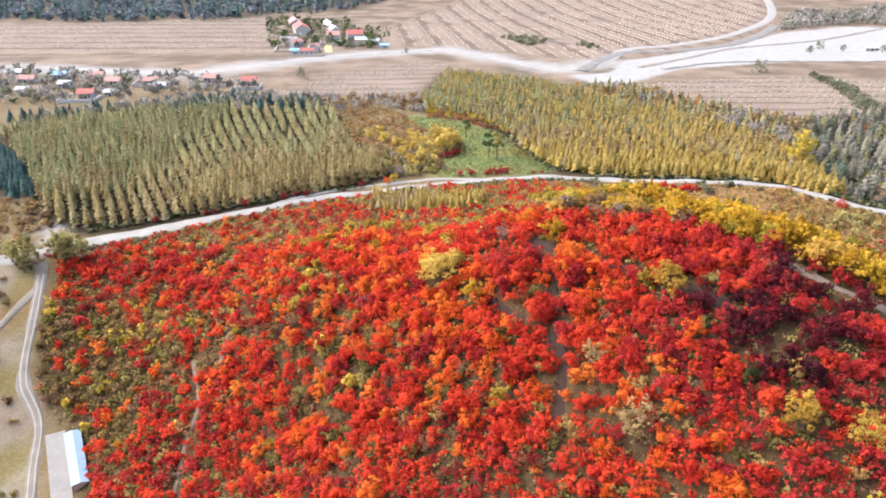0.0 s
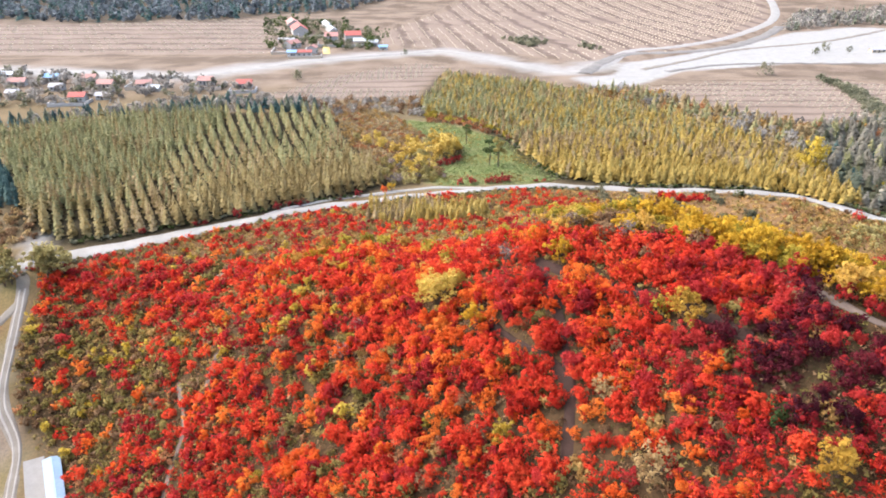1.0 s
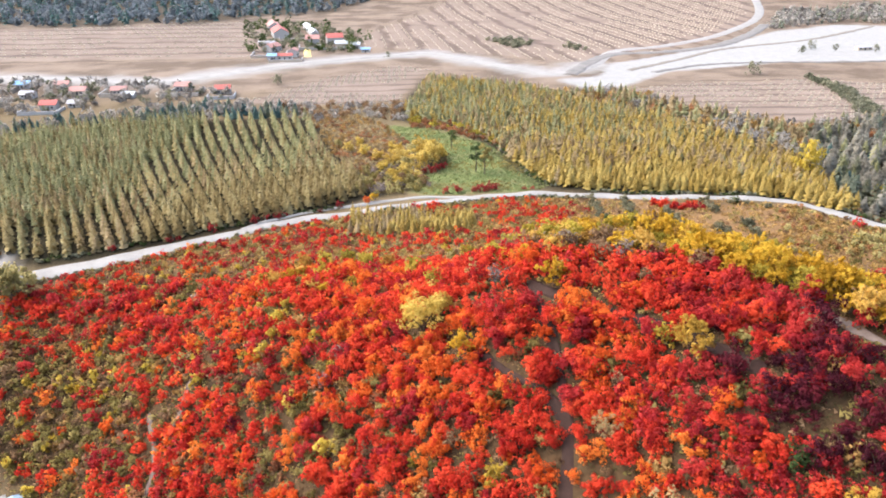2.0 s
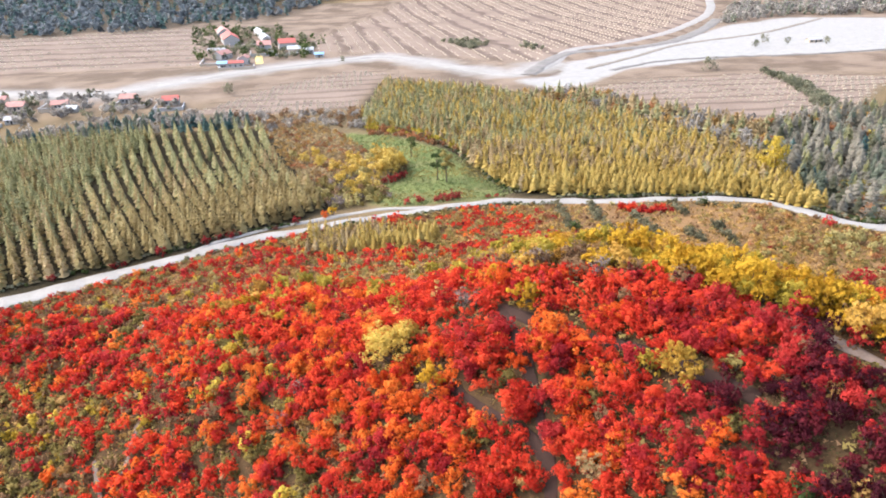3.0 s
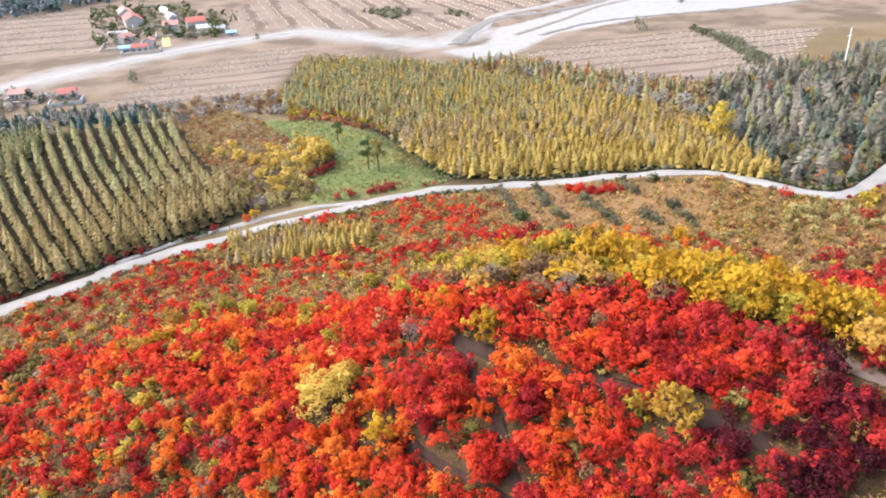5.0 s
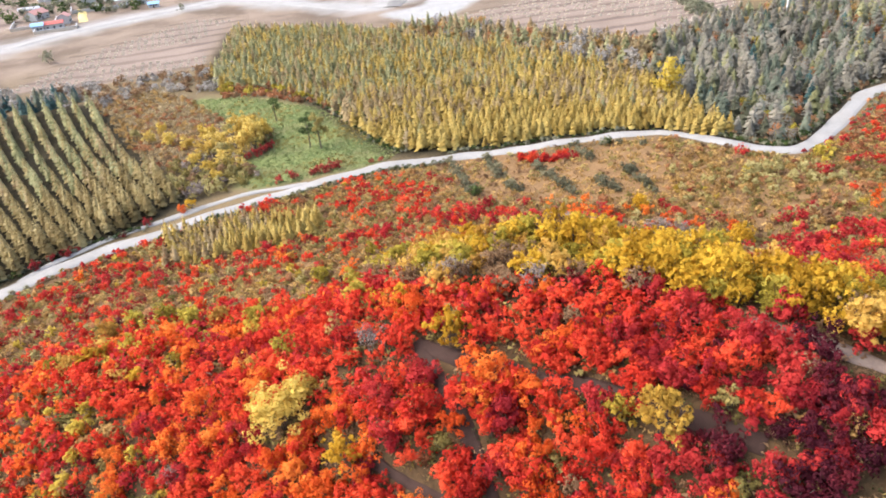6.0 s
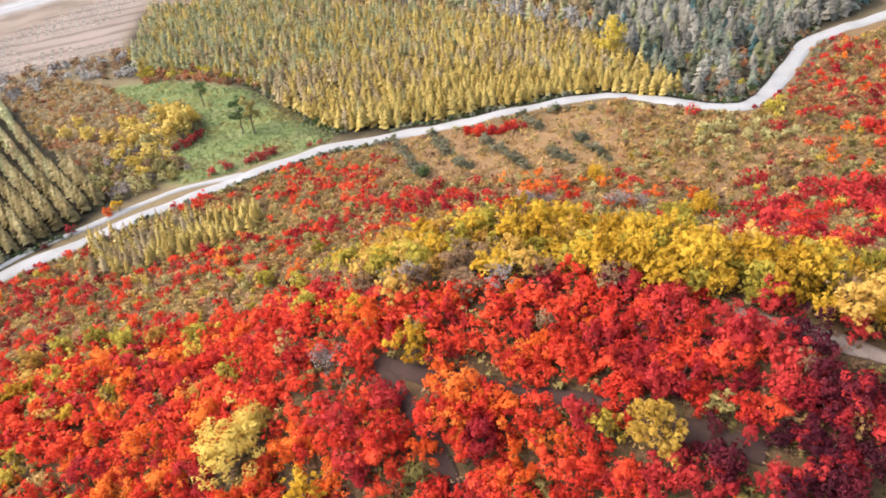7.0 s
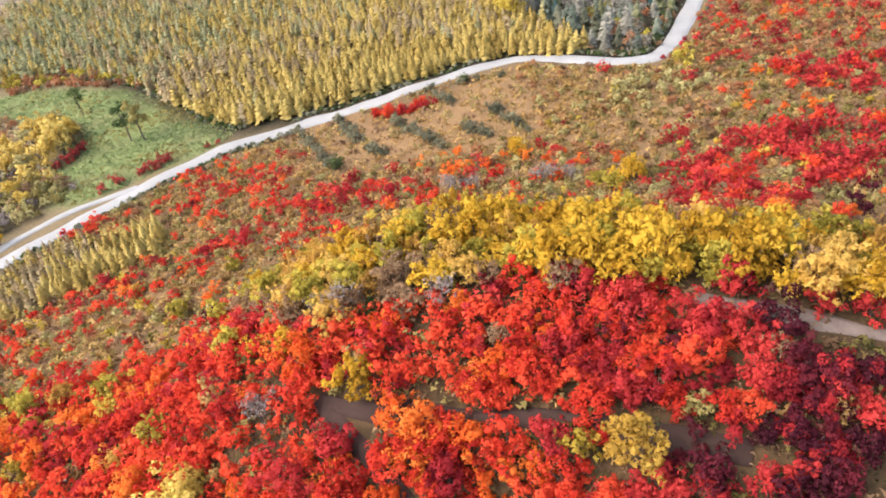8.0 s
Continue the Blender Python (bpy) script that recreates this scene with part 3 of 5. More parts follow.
ribbon("highway", HIGHWAY, 9.0, M_ROAD, 0.3, "pale valley road past the village", "road", 0.1)
M_RUT = plain("pale_wheel_rut", (0.22, 0.195, 0.175), (0.32, 0.29, 0.265), 0.3, 0.95, 0.5, 8)
for side in (-0.72, 0.72):
    rut = np.array(smooth_line(TRACK[2:], 2.0))
    step = np.gradient(rut, axis=0)
    step /= np.linalg.norm(step, axis=1, keepdims=True)
    ribbon("wheel_rut", [tuple(p) for p in (rut + np.stack([-step[:, 1], step[:, 0]], 1) * side)[::2]], 0.62, M_RUT, 0.31, "pale wheel rut in the dirt track", "road", 0.5)
M_PATH = plain("pale_footpath", (0.10, 0.07, 0.055), (0.175, 0.13, 0.105), 0.5, 0.95, 0.5, 6)
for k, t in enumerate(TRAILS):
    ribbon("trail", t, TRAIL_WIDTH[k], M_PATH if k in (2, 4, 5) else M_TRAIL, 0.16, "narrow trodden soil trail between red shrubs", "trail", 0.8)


# ---- planting ----
def scatter(poly, step, seed, jitter=0.42):
    """Places on an uneven triangular grid inside a polygon."""
    rng = np.random.default_rng(seed)
    p = np.array(poly)
    x0, y0, x1, y1 = *p.min(0), *p.max(0)
    ys = np.arange(y0, y1, step * 0.87)
    pts = [(x + (k % 2) * step / 2, y) for k, y in enumerate(ys) for x in np.arange(x0, x1, step)]
    pts = np.array(pts) + rng.uniform(-jitter, jitter, (len(pts), 2)) * step
    return pts[inside(pts[:, 0], pts[:, 1], poly) > 0]


def clear(pts, lines, gap):
    keep = np.ones(len(pts), bool)
    for line in lines:
        keep &= near_line(pts[:, 0], pts[:, 1], line) > gap
    return pts[keep]


KINDS = {}


def kind(name, mat, crown, stems, label, category, variants=5, bark=M_BARK):
    """A kind of plant: meshes for single plants, made once and shared."""
    rng = np.random.default_rng(len(KINDS) + 11)
    KINDS[name] = [(joined(name + "_crown", [crown(rng)], mat), quick_mesh(name + "_stems", *stems(rng), bark)) for _ in range(variants)], label, category


def plant(name, x, y, turn, scale, label="", group="", stretch=1.0):
    meshes, text, category = KINDS[name]
    crown, stems = meshes[int(abs(x * 7.3 + y * 3.1)) % len(meshes)]
    root = tagged(new(name), label or text, category, group)
    root.matrix_world = pose(x, y, float(land(x, y)) - 0.05, 0, 0, math.degrees(turn)) @ Matrix.Diagonal((scale, scale, scale * stretch, 1))
    part("crown", crown, root)
    part("trunk", stems, root)
    return root


def shrub_kind(name, mat, width, height, count, size, label, category="shrub", lobes=10, variants=5):
    kind(name, mat, lambda r: bough_crown(r, 1.15 * width * r.uniform(0.9, 1.1), 1.1 * height * r.uniform(0.9, 1.1), lobes, count, 0.95 * size, 0.1, 4, 0.07, 0.13),
         lambda r: shrub_stems(r, width, height), label, category, variants)


def tree_kind(name, mat, width, height, boughs, count, size, label, variants=2):
    kind(name, mat, lambda r: bough_crown(r, width * r.uniform(0.92, 1.08), height * r.uniform(0.92, 1.08), boughs, count, size),
         lambda r: shrub_stems(r, width * 0.9, height, 6), label, "tree", variants)


def thicket_kind(name, mat, label):
    kind(name, mat, lambda r: bough_crown(r, 4.0 * r.uniform(0.85, 1.15), 2.9 * r.uniform(0.85, 1.15), 9, 1000, 0.152, 0.1, 4, 0.075, 0.135), lambda r: shrub_stems(r, 3.4, 2.7), label, "shrub", 7)


thicket_kind("red_shrub", SCARLET, "rounded scarlet smoke tree on the hillside")
thicket_kind("crimson_shrub", CRIMSON, "rounded dark crimson smoke tree on the hillside")
thicket_kind("purple_shrub", PURPLE, "dark purple-red smoke tree on the hillside")
thicket_kind("orange_shrub", ORANGE, "rounded orange-red smoke tree on the hillside")
shrub_kind("olive_shrub", OLIVE, 2.6, 1.9, 480, 0.16, "low olive-brown shrub on the hillside")
shrub_kind("sage_shrub", SAGE, 2.4, 1.9, 330, 0.21, "pale yellow-green shrub on the dry slope")
shrub_kind("ochre_shrub", OCHRE, 2.4, 1.6, 330, 0.21, "low ochre shrub behind the ridge")
tree_kind("golden_tree", GOLD, 4.4, 4.6, 13, 900, 0.21, "golden yellow broadleaf tree on the ridge", 5)
tree_kind("ochre_tree", AMBER, 4.4, 4.2, 13, 850, 0.20, "ochre broadleaf tree on the ridge", 3)
tree_kind("lime_ridge_tree", LIME, 4.2, 4.4, 13, 850, 0.20, "yellow-green broadleaf tree on the ridge", 3)
tree_kind("pale_yellow_tree", PALE, 7.2, 6.0, 15, 3000, 0.17, "pale yellow broadleaf tree among red shrubs", 2)
tree_kind("tan_tree", TAN_LEAF, 5.0, 4.6, 11, 1100, 0.15, "tan half-bare tree among red shrubs", 1)
tree_kind("tawny_tree", TAWNY, 5.0, 6.4, 13, 2300, 0.17, "tawny yellow oak-like tree among red shrubs", 2)
tree_kind("brown_tree", BROWN, 4.4, 4.2, 11, 750, 0.17, "brown half-bare tree on the ridge", 4)
tree_kind("grey_tree", TWIGS, 4.0, 4.0, 10, 700, 0.10, "grey bare-twigged tree among red shrubs", 2)
shrub_kind("green_shrub", GREEN, 3.0, 2.4, 520, 0.2, "dark green shrub among red shrubs", "shrub", 10, 2)
shrub_kind("hedge_shrub", DARK_HEDGE, 2.7, 1.5, 300, 0.2, "dull grey-green hedge shrub in a planted row", "shrub", 8, 3)
shrub_kind("rust_shrub", RUST, 2.6, 1.9, 420, 0.17, "dull rust-red shrub on the hillside")
shrub_kind("yellow_shrub", LEMON, 2.6, 2.6, 480, 0.2, "bright yellow shrub among red shrubs", "shrub", 10, 3)


def stuff(name, mat, items, make, label, category, seed, variants=6):
    """Many plants past counting, joined into one mesh."""
    if not len(items):
        return
    rng = np.random.default_rng(seed)
    protos = [make(rng) for _ in range(variants)]
    z = land(items[:, 0], items[:, 1])
    pieces = [placed(protos[rng.integers(variants)], x, y, h - 0.05, rng.uniform(0, 6.28), s) for (x, y, s), h in zip(items, z)]
    tagged(new(name, joined(name, pieces, mat, tones=rng.uniform(size=len(pieces)))), label, category, kind="stuff")


def hill_cover():
    """Smoke trees over the whole hill, thick on the near slopes, sparse behind the ridge."""
    rng = np.random.default_rng(5)
    pts = scatter(HILL, 2.2, 3)
    for line, gap in zip(TRAILS, TRAIL_GAP):
        pts = clear(pts, [line], gap)
    pts = clear(clear(pts, [ROAD, LANE], 3.9), [TRACK], 2.8)
    pts = pts[(inside(pts[:, 0], pts[:, 1], RIDGE) < 0) & (inside(pts[:, 0], pts[:, 1], LARCH_SMALL) < 1)]
    pts = pts[inside(pts[:, 0], pts[:, 1], YARD) < -1]
    pts = clear(pts, [[(-95, 147), (-85, 130)]], 3.2)
    for tx, ty, gap in ((-0.8, 135.9, 3.4), (2.6, 137.9, 2.0), (6, 125, 2.0), (38, 107, 2.6), (29.3, 87.4, 2.6), (49.2, 79.5, 2.4), (22.4, 130.6, 2.0), (45.3, 88, 1.8), (12.7, 136.8, 2.0)):
        pts = pts[np.hypot(pts[:, 0] - tx, pts[:, 1] - ty) > gap]
    x, y = pts.T
    back = np.clip((inside(x, y, BEHIND) + 4) / 14, 0, 1)
    tan = np.clip(inside(x, y, TAN) / 10 + 0.5, 0, 1)
    bare = np.clip(inside(x, y, BARE) / 4 + 0.5, 0, 1)
    red_patch = np.where(x < 62, np.clip((value_noise(x, y, 15, 12) - 0.42) * 6, 0, 1), 0.03)
    solid = 0 * x
    for area in RED_BACK:
        solid = np.maximum(solid, np.clip((inside(x, y, area) + 8 * (value_noise(x, y, 7, 3) - 0.5)) / 5 + 0.5, 0, 1))
    red_patch = np.maximum(red_patch, solid)
    soft_area = np.clip((inside(x, y, [(104, 190), (118, 196), (133, 186), (130, 176), (114, 178), (106, 180)]) + 6 * (value_noise(x, y, 6, 41) - 0.5)) / 4 + 0.5, 0, 1)
    mixed = np.clip(inside(x, y, RED_MIXED) / 4 + 0.5, 0, 1)
    red_patch = np.maximum(red_patch, np.clip(inside(x, y, RED_MIXED) / 4 + 0.5, 0, 1) * np.clip((value_noise(x, y, 8, 27) - 0.3) * 2.5, 0.08, 0.5))
    glow = np.max([np.clip(inside(x, y, p) / 5 + 0.6, 0, 1) for p in ORANGE_BACK], axis=0)
    red_patch = np.maximum(red_patch, 0.5 * glow)
    slope_low = np.clip((1 - land(x, y)) / 9, 0, 1) * (1 - back)
    foot = np.clip((8 - land(x, y)) / 8, 0, 1) * (x < 30) * (y < 190)
    clumps = np.clip((value_noise(x, y, 9, 21) - 0.35) * 4, 0, 1)
    cover = 0.99 - 0.12 * slope_low - 0.22 * back - 0.5 * tan * (1 - clumps) - 0.75 * bare
    cover = np.maximum(cover, 0.9 * solid)
    near = np.clip((114 - y) / 10, 0, 1) * (x > -20)
    cover -= (0.10 + 0.22 * near) * np.clip((value_noise(x, y, 10, 6) - 0.58 + 0.12 * near) * 4, 0, 1) * (1 - back) + 0.03 * near
    keep = rng.uniform(size=len(x)) < cover
    x, y, back, tan, slope_low, red_patch, foot, glow, mixed, soft_area, near, solid = x[keep], y[keep], back[keep], tan[keep], slope_low[keep], red_patch[keep], foot[keep], glow[keep], mixed[keep], soft_area[keep], near[keep], solid[keep]
    n = len(x)
    u, tone = rng.uniform(size=n), value_noise(x, y, 13, 9)
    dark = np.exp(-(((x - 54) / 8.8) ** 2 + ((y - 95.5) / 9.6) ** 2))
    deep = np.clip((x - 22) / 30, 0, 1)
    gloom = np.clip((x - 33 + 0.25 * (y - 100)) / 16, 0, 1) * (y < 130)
    warm = np.exp(-(((x + 6) / 15) ** 2 + ((y - 120) / 24) ** 2))
    low = np.clip(inside(x, y, [(-120, 190), (-92, 182), (-74, 168), (-66, 150), (-80, 138), (-110, 138)]) / 8 + 0.5, 0, 1)
    front = 1 - back
    crest = np.clip((18 - x) / 16, 0, 1) * np.clip((y - 128 + 0.35 * (x + 10)) / 14, 0, 1) * np.clip((value_noise(x, y, 11, 33) - 0.42) * 4, 0, 1)
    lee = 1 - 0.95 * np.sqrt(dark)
    p = {
        "olive_shrub": (0.04 + 0.06 * slope_low + 0.12 * foot + 0.12 * crest) * front + 0.26 * back * (1 - 0.8 * tan) + 0.02 * tan + 0.40 * low,
        "sage_shrub": 0.08 * back + 0.20 * tan + 2.5 * soft_area,
        "ochre_shrub": (0.01 + 0.03 * near + 0.05 * foot + 0.10 * crest) * front + 0.30 * back + 0.50 * tan + 0.30 * low,
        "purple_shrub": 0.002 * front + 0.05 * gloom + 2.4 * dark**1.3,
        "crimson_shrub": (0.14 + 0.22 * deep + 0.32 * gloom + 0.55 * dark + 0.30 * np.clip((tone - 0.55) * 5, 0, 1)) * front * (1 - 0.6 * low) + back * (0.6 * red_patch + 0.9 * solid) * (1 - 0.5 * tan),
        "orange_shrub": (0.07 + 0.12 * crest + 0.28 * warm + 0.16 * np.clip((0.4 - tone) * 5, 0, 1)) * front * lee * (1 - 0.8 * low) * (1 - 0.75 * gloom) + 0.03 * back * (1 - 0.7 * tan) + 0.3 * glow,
        "yellow_shrub": 0.012 * lee + 0.02 * back + 0.20 * low + 0.22 * crest,
        "rust_shrub": 0.9 * mixed + 0.25 * glow + 0.06 * back + 0.22 * tan + 0.05 * foot,
        "brown_tree": 0.35 * low + (0.01 + 0.09 * foot) * front + 0.12 * back * (1 - 0.8 * tan),
        "red_shrub": 0.70 * front * lee * (1 - 0.65 * low) + back * (0.02 + 0.22 * (x < 40) + 0.25 * red_patch) * (1 - 0.8 * tan),
    }
    names = list(p)
    w = np.clip(np.array([np.broadcast_to(p[k], n) for k in names]), 0.002, 2)
    w = np.cumsum(w / w.sum(0), 0)
    pick = (u[None] > w).sum(0)
    scale = rng.uniform(0.6, 1.4, n) * (1 - 0.30 * back * (1 - 0.6 * solid)) * (1 + 0.5 * soft_area) * (1 - 0.10 * near)
    order = near_line(x, y, [(-12, 124), (10, 112), (60, 102)])
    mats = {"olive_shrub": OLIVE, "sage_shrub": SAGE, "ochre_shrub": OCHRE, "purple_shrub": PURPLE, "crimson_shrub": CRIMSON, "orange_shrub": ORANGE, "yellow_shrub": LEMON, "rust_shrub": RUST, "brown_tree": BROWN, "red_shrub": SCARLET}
    sizes = {"olive_shrub": (2.6, 1.8), "sage_shrub": (2.4, 1.8), "ochre_shrub": (2.4, 1.6), "yellow_shrub": (2.4, 2.3), "rust_shrub": (2.6, 1.9), "brown_tree": (2.6, 2.3)}
    for k, name in enumerate(names):
        mine = np.where(pick == k)[0]
        mine = mine[np.argsort(order[mine])]
        limit = 250 if name == "red_shrub" else 150 if name in ("crimson_shrub", "orange_shrub") else 50
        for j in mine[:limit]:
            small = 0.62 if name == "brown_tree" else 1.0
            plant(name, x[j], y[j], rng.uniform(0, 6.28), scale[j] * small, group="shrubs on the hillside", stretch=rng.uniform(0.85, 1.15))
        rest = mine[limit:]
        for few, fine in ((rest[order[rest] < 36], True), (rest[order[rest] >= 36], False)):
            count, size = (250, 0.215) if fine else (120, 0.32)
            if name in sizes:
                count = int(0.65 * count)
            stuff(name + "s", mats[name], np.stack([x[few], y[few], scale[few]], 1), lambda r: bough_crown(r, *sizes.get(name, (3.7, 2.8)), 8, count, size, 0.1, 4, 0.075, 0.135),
                  "distant cover of " + name.replace("_", " ") + "s on the hillside", "shrubs", 20 + k)
    # low dry growth between the shrubs, thicker on the near slope
    near_slope = scatter([(-40, 150), (-25, 118), (10, 84), (50, 62), (76, 84), (58, 112), (20, 140)], 1.9, 18)
    near_slope = clear(near_slope, TRAILS, 0.95)
    near_slope = np.column_stack([near_slope, rng.uniform(0.7, 1.3, len(near_slope))])
    stuff("green_undergrowth", GREEN, near_slope[::2], lambda r: leaves(r, [(0, 0, 0.3), (0.6, 0.3, 0.2), (-0.5, 0.5, 0.2)], [0.6, 0.45, 0.45], 34, 0.11), "dark green undergrowth between the shrubs", "undergrowth", 43)
    stuff("brown_undergrowth", BROWN, near_slope[1::2], lambda r: leaves(r, [(0, 0, 0.3), (0.6, 0.3, 0.2), (-0.5, 0.5, 0.2)], [0.6, 0.45, 0.45], 34, 0.11), "dull brown undergrowth between the shrubs", "undergrowth", 44)
    low_slope = clear(scatter([(-112, 192), (-80, 190), (-40, 165), (-25, 118), (10, 84), (0, 70), (-70, 100), (-100, 150)], 1.9, 19), TRAILS + [TRACK], 1.0)
    low_slope = low_slope[inside(low_slope[:, 0], low_slope[:, 1], YARD) < -1]
    low_slope = clear(low_slope, [[(-95, 147), (-85, 130)]], 2.4)
    share = rng.uniform(size=len(low_slope))
    for name, mat, lo, hi in (("brown_undergrowth", BROWN, 0.0, 0.4), ("rusty_undergrowth", RUST, 0.4, 0.6), ("olive_undergrowth", OLIVE, 0.6, 1.0)):
        sel = (share >= lo) & (share < hi)
        stuff(name, mat, np.column_stack([low_slope[sel], rng.uniform(0.7, 1.4, sel.sum())]), lambda r: leaves(r, [(0, 0, 0.35), (0.6, 0.3, 0.25), (-0.5, 0.5, 0.2)], [0.65, 0.5, 0.5], 24, 0.2), "dry undergrowth between the shrubs", "undergrowth", 46)
    g = scatter(HILL, 1.9, 8)
    g = clear(clear(g, TRAILS, 1.0), [ROAD, LANE, TRACK], 2.6)
    g = g[((inside(g[:, 0], g[:, 1], BARE) < 0) | (rng.uniform(size=len(g)) < 0.55))]
    pickg = rng.uniform(size=len(g)) + 0.5 * (value_noise(g[:, 0], g[:, 1], 14, 4) - 0.5)
    behind = np.clip((g[:, 1] - 150) / 40, 0, 1)
    for name, mat, sel in (("dry_undergrowth", BROWN, pickg < 0.30 - 0.10 * behind), ("olive_undergrowth", OLIVE, (pickg >= 0.30 - 0.10 * behind) & (pickg < 0.75 - 0.30 * behind)), ("ochre_undergrowth", OCHRE, (pickg >= 0.75 - 0.30 * behind) & (rng.uniform(size=len(g)) < 0.15 + behind))):
        it = np.column_stack([g[sel], rng.uniform(0.7, 1.5, sel.sum()) * (1 + 0.2 * behind[sel])])
        stuff(name, mat, it, lambda r: leaves(r, [(0, 0, 0.25), (0.6, 0.3, 0.2), (-0.5, 0.5, 0.15)], [0.6, 0.45, 0.45], 15, 0.26), "low dry undergrowth between the shrubs", "undergrowth", 40)


def ridge_trees():
    rng = np.random.default_rng(31)
    pts = clear(scatter(RIDGE, 3.0, 32), TRAILS, 1.6)
    for x, y in pts:
        u = rng.uniform()
        left = np.clip((45 - x) / 18, 0, 1)
        edge = float(np.clip(1 - inside(x, y, RIDGE) / 5, 0, 1)) * (y < 150)
        name = "brown_tree" if u < 0.04 + 0.14 * left + 0.26 * edge * float(x < 55) else "ochre_tree" if u < 0.18 + 0.50 * left + 0.2 * edge else "lime_ridge_tree" if u > 0.74 else "golden_tree"
        plant(name, x, y, rng.uniform(0, 6.28), rng.uniform(0.8, 1.3), group="trees on the ridge", stretch=rng.uniform(0.85, 1.2))


def single_trees():
    for name, x, y, s in (
        ("pale_yellow_tree", -0.8, 135.9, 1.42), ("pale_yellow_tree", 2.6, 137.9, 0.75), ("golden_tree", 6.0, 125.0, 1.15), ("tawny_tree", 38, 107, 1.12), ("tan_tree", 25.1, 101.7, 0.95),
        ("tan_tree", 29.3, 87.4, 1.4), ("tawny_tree", 49.2, 79.5, 1.0), ("golden_tree", 22.4, 130.6, 1.1), ("yellow_shrub", -13.8, 115.3, 0.85),
        ("pale_yellow_tree", 56.5, 76.5, 0.85), ("green_shrub", 45.3, 88, 1.1), ("grey_tree", 12.7, 136.8, 1.25), ("grey_tree", -20.4, 136, 1.0), ("grey_tree", -17.5, 140.5, 0.9),
        ("golden_tree", 19.4, 142.3, 0.85), ("golden_tree", 15.9, 146.5, 0.7), ("lime_ridge_tree", 9.8, 181.3, 0.95), ("lime_ridge_tree", 14.7, 170.6, 0.95), ("lime_ridge_tree", 20.9, 185, 0.8),
        ("lime_ridge_tree", -14.2, 173, 1.04), ("ochre_tree", -9.4, 170.5, 1.04), ("lime_ridge_tree", -2.8, 165.5, 1.10), ("lime_ridge_tree", 1.4, 148, 1.04), ("lime_ridge_tree", 13.2, 151.5, 1.04),
        ("ochre_tree", 5, 199, 0.6), ("golden_tree", 87.6, 158.5, 1.0), ("golden_tree", 84.5, 159.5, 0.8), ("lime_ridge_tree", 81.5, 160.5, 0.8), ("golden_tree", 83.3, 187.5, 0.75), ("green_shrub", 28, 138, 0.75),
        ("lime_ridge_tree", -19.3, 180, 1.10), ("lime_ridge_tree", -14.8, 174.7, 1.04), ("lime_ridge_tree", -25.5, 183.1, 1.04), ("ochre_tree", -30.7, 182.6, 1.17), ("golden_tree", -22.8, 160.8, 0.78),
        ("ochre_tree", -25.8, 162.4, 0.91), ("grey_tree", 26.1, 141, 1.2), ("grey_tree", 34.4, 132.3, 1.1), ("brown_tree", 44.9, 124.8, 1.1), ("brown_tree", 31, 134.5, 1.0), ("grey_tree", 24, 142.5, 1.0), ("ochre_tree", -4, 150, 0.78),
        ("golden_tree", 81.8, 185, 0.85), ("golden_tree", 85.8, 156, 1.0), ("lime_ridge_tree", 79.1, 154, 0.9), ("orange_shrub", 79.7, 169.5, 0.9), ("grey_tree", 78.1, 171.5, 1.0), ("grey_tree", 62, 178, 1.0), ("grey_tree", 80.5, 166, 1.0), ("grey_tree", 66, 177, 0.9),
        ("ochre_tree", -37, 176, 1.04), ("golden_tree", -33.5, 175, 0.98), ("lime_ridge_tree", -40, 178.5, 0.98), ("golden_tree", -29.5, 173.5, 0.91), ("ochre_tree", -31, 178, 0.91),
    ):
        plant(name, x, y, x, s, stretch=0.8 if name == "pale_yellow_tree" else 1.0)


hill_cover()
ridge_trees()
single_trees()


def larch_kind(name, mat, height, width, label, taper=0.85, foot=0.1):
    kind(name, mat, lambda r: larch_crown(r, height * r.uniform(0.93, 1.07), width, 11, 6, foot, taper),
         lambda r: tube([(0, 0, -0.3), (0.03, 0, height * 0.5), (0, 0, height * 0.97)], [0.13, 0.09, 0.02], 5), label, "tree", 4)


larch_kind("golden_larch", LARCH_GOLD, 7.2, 4.6, "slender golden larch in a plantation", 0.8, 0.16)
larch_kind("turning_larch", LARCH_GREEN, 8.2, 3.9, "slender olive-gold larch in a planted row")


def rows(poly, way, gap, step, seed, jitter):
    """Places in planted rows along a direction."""
    rng = np.random.default_rng(seed)
    way = np.array(way) / np.hypot(*way)
    side = np.array((-way[1], way[0]))
    p = np.array(poly)
    a, b = p @ side, p @ way
    out = [side * s + way * t for s in np.arange(a.min(), a.max(), gap) for t in np.arange(b.min(), b.max(), step)]
    out = np.array(out) + rng.normal(size=(len(out), 2)) * jitter
    return out[inside(out[:, 0], out[:, 1], poly) > 0]


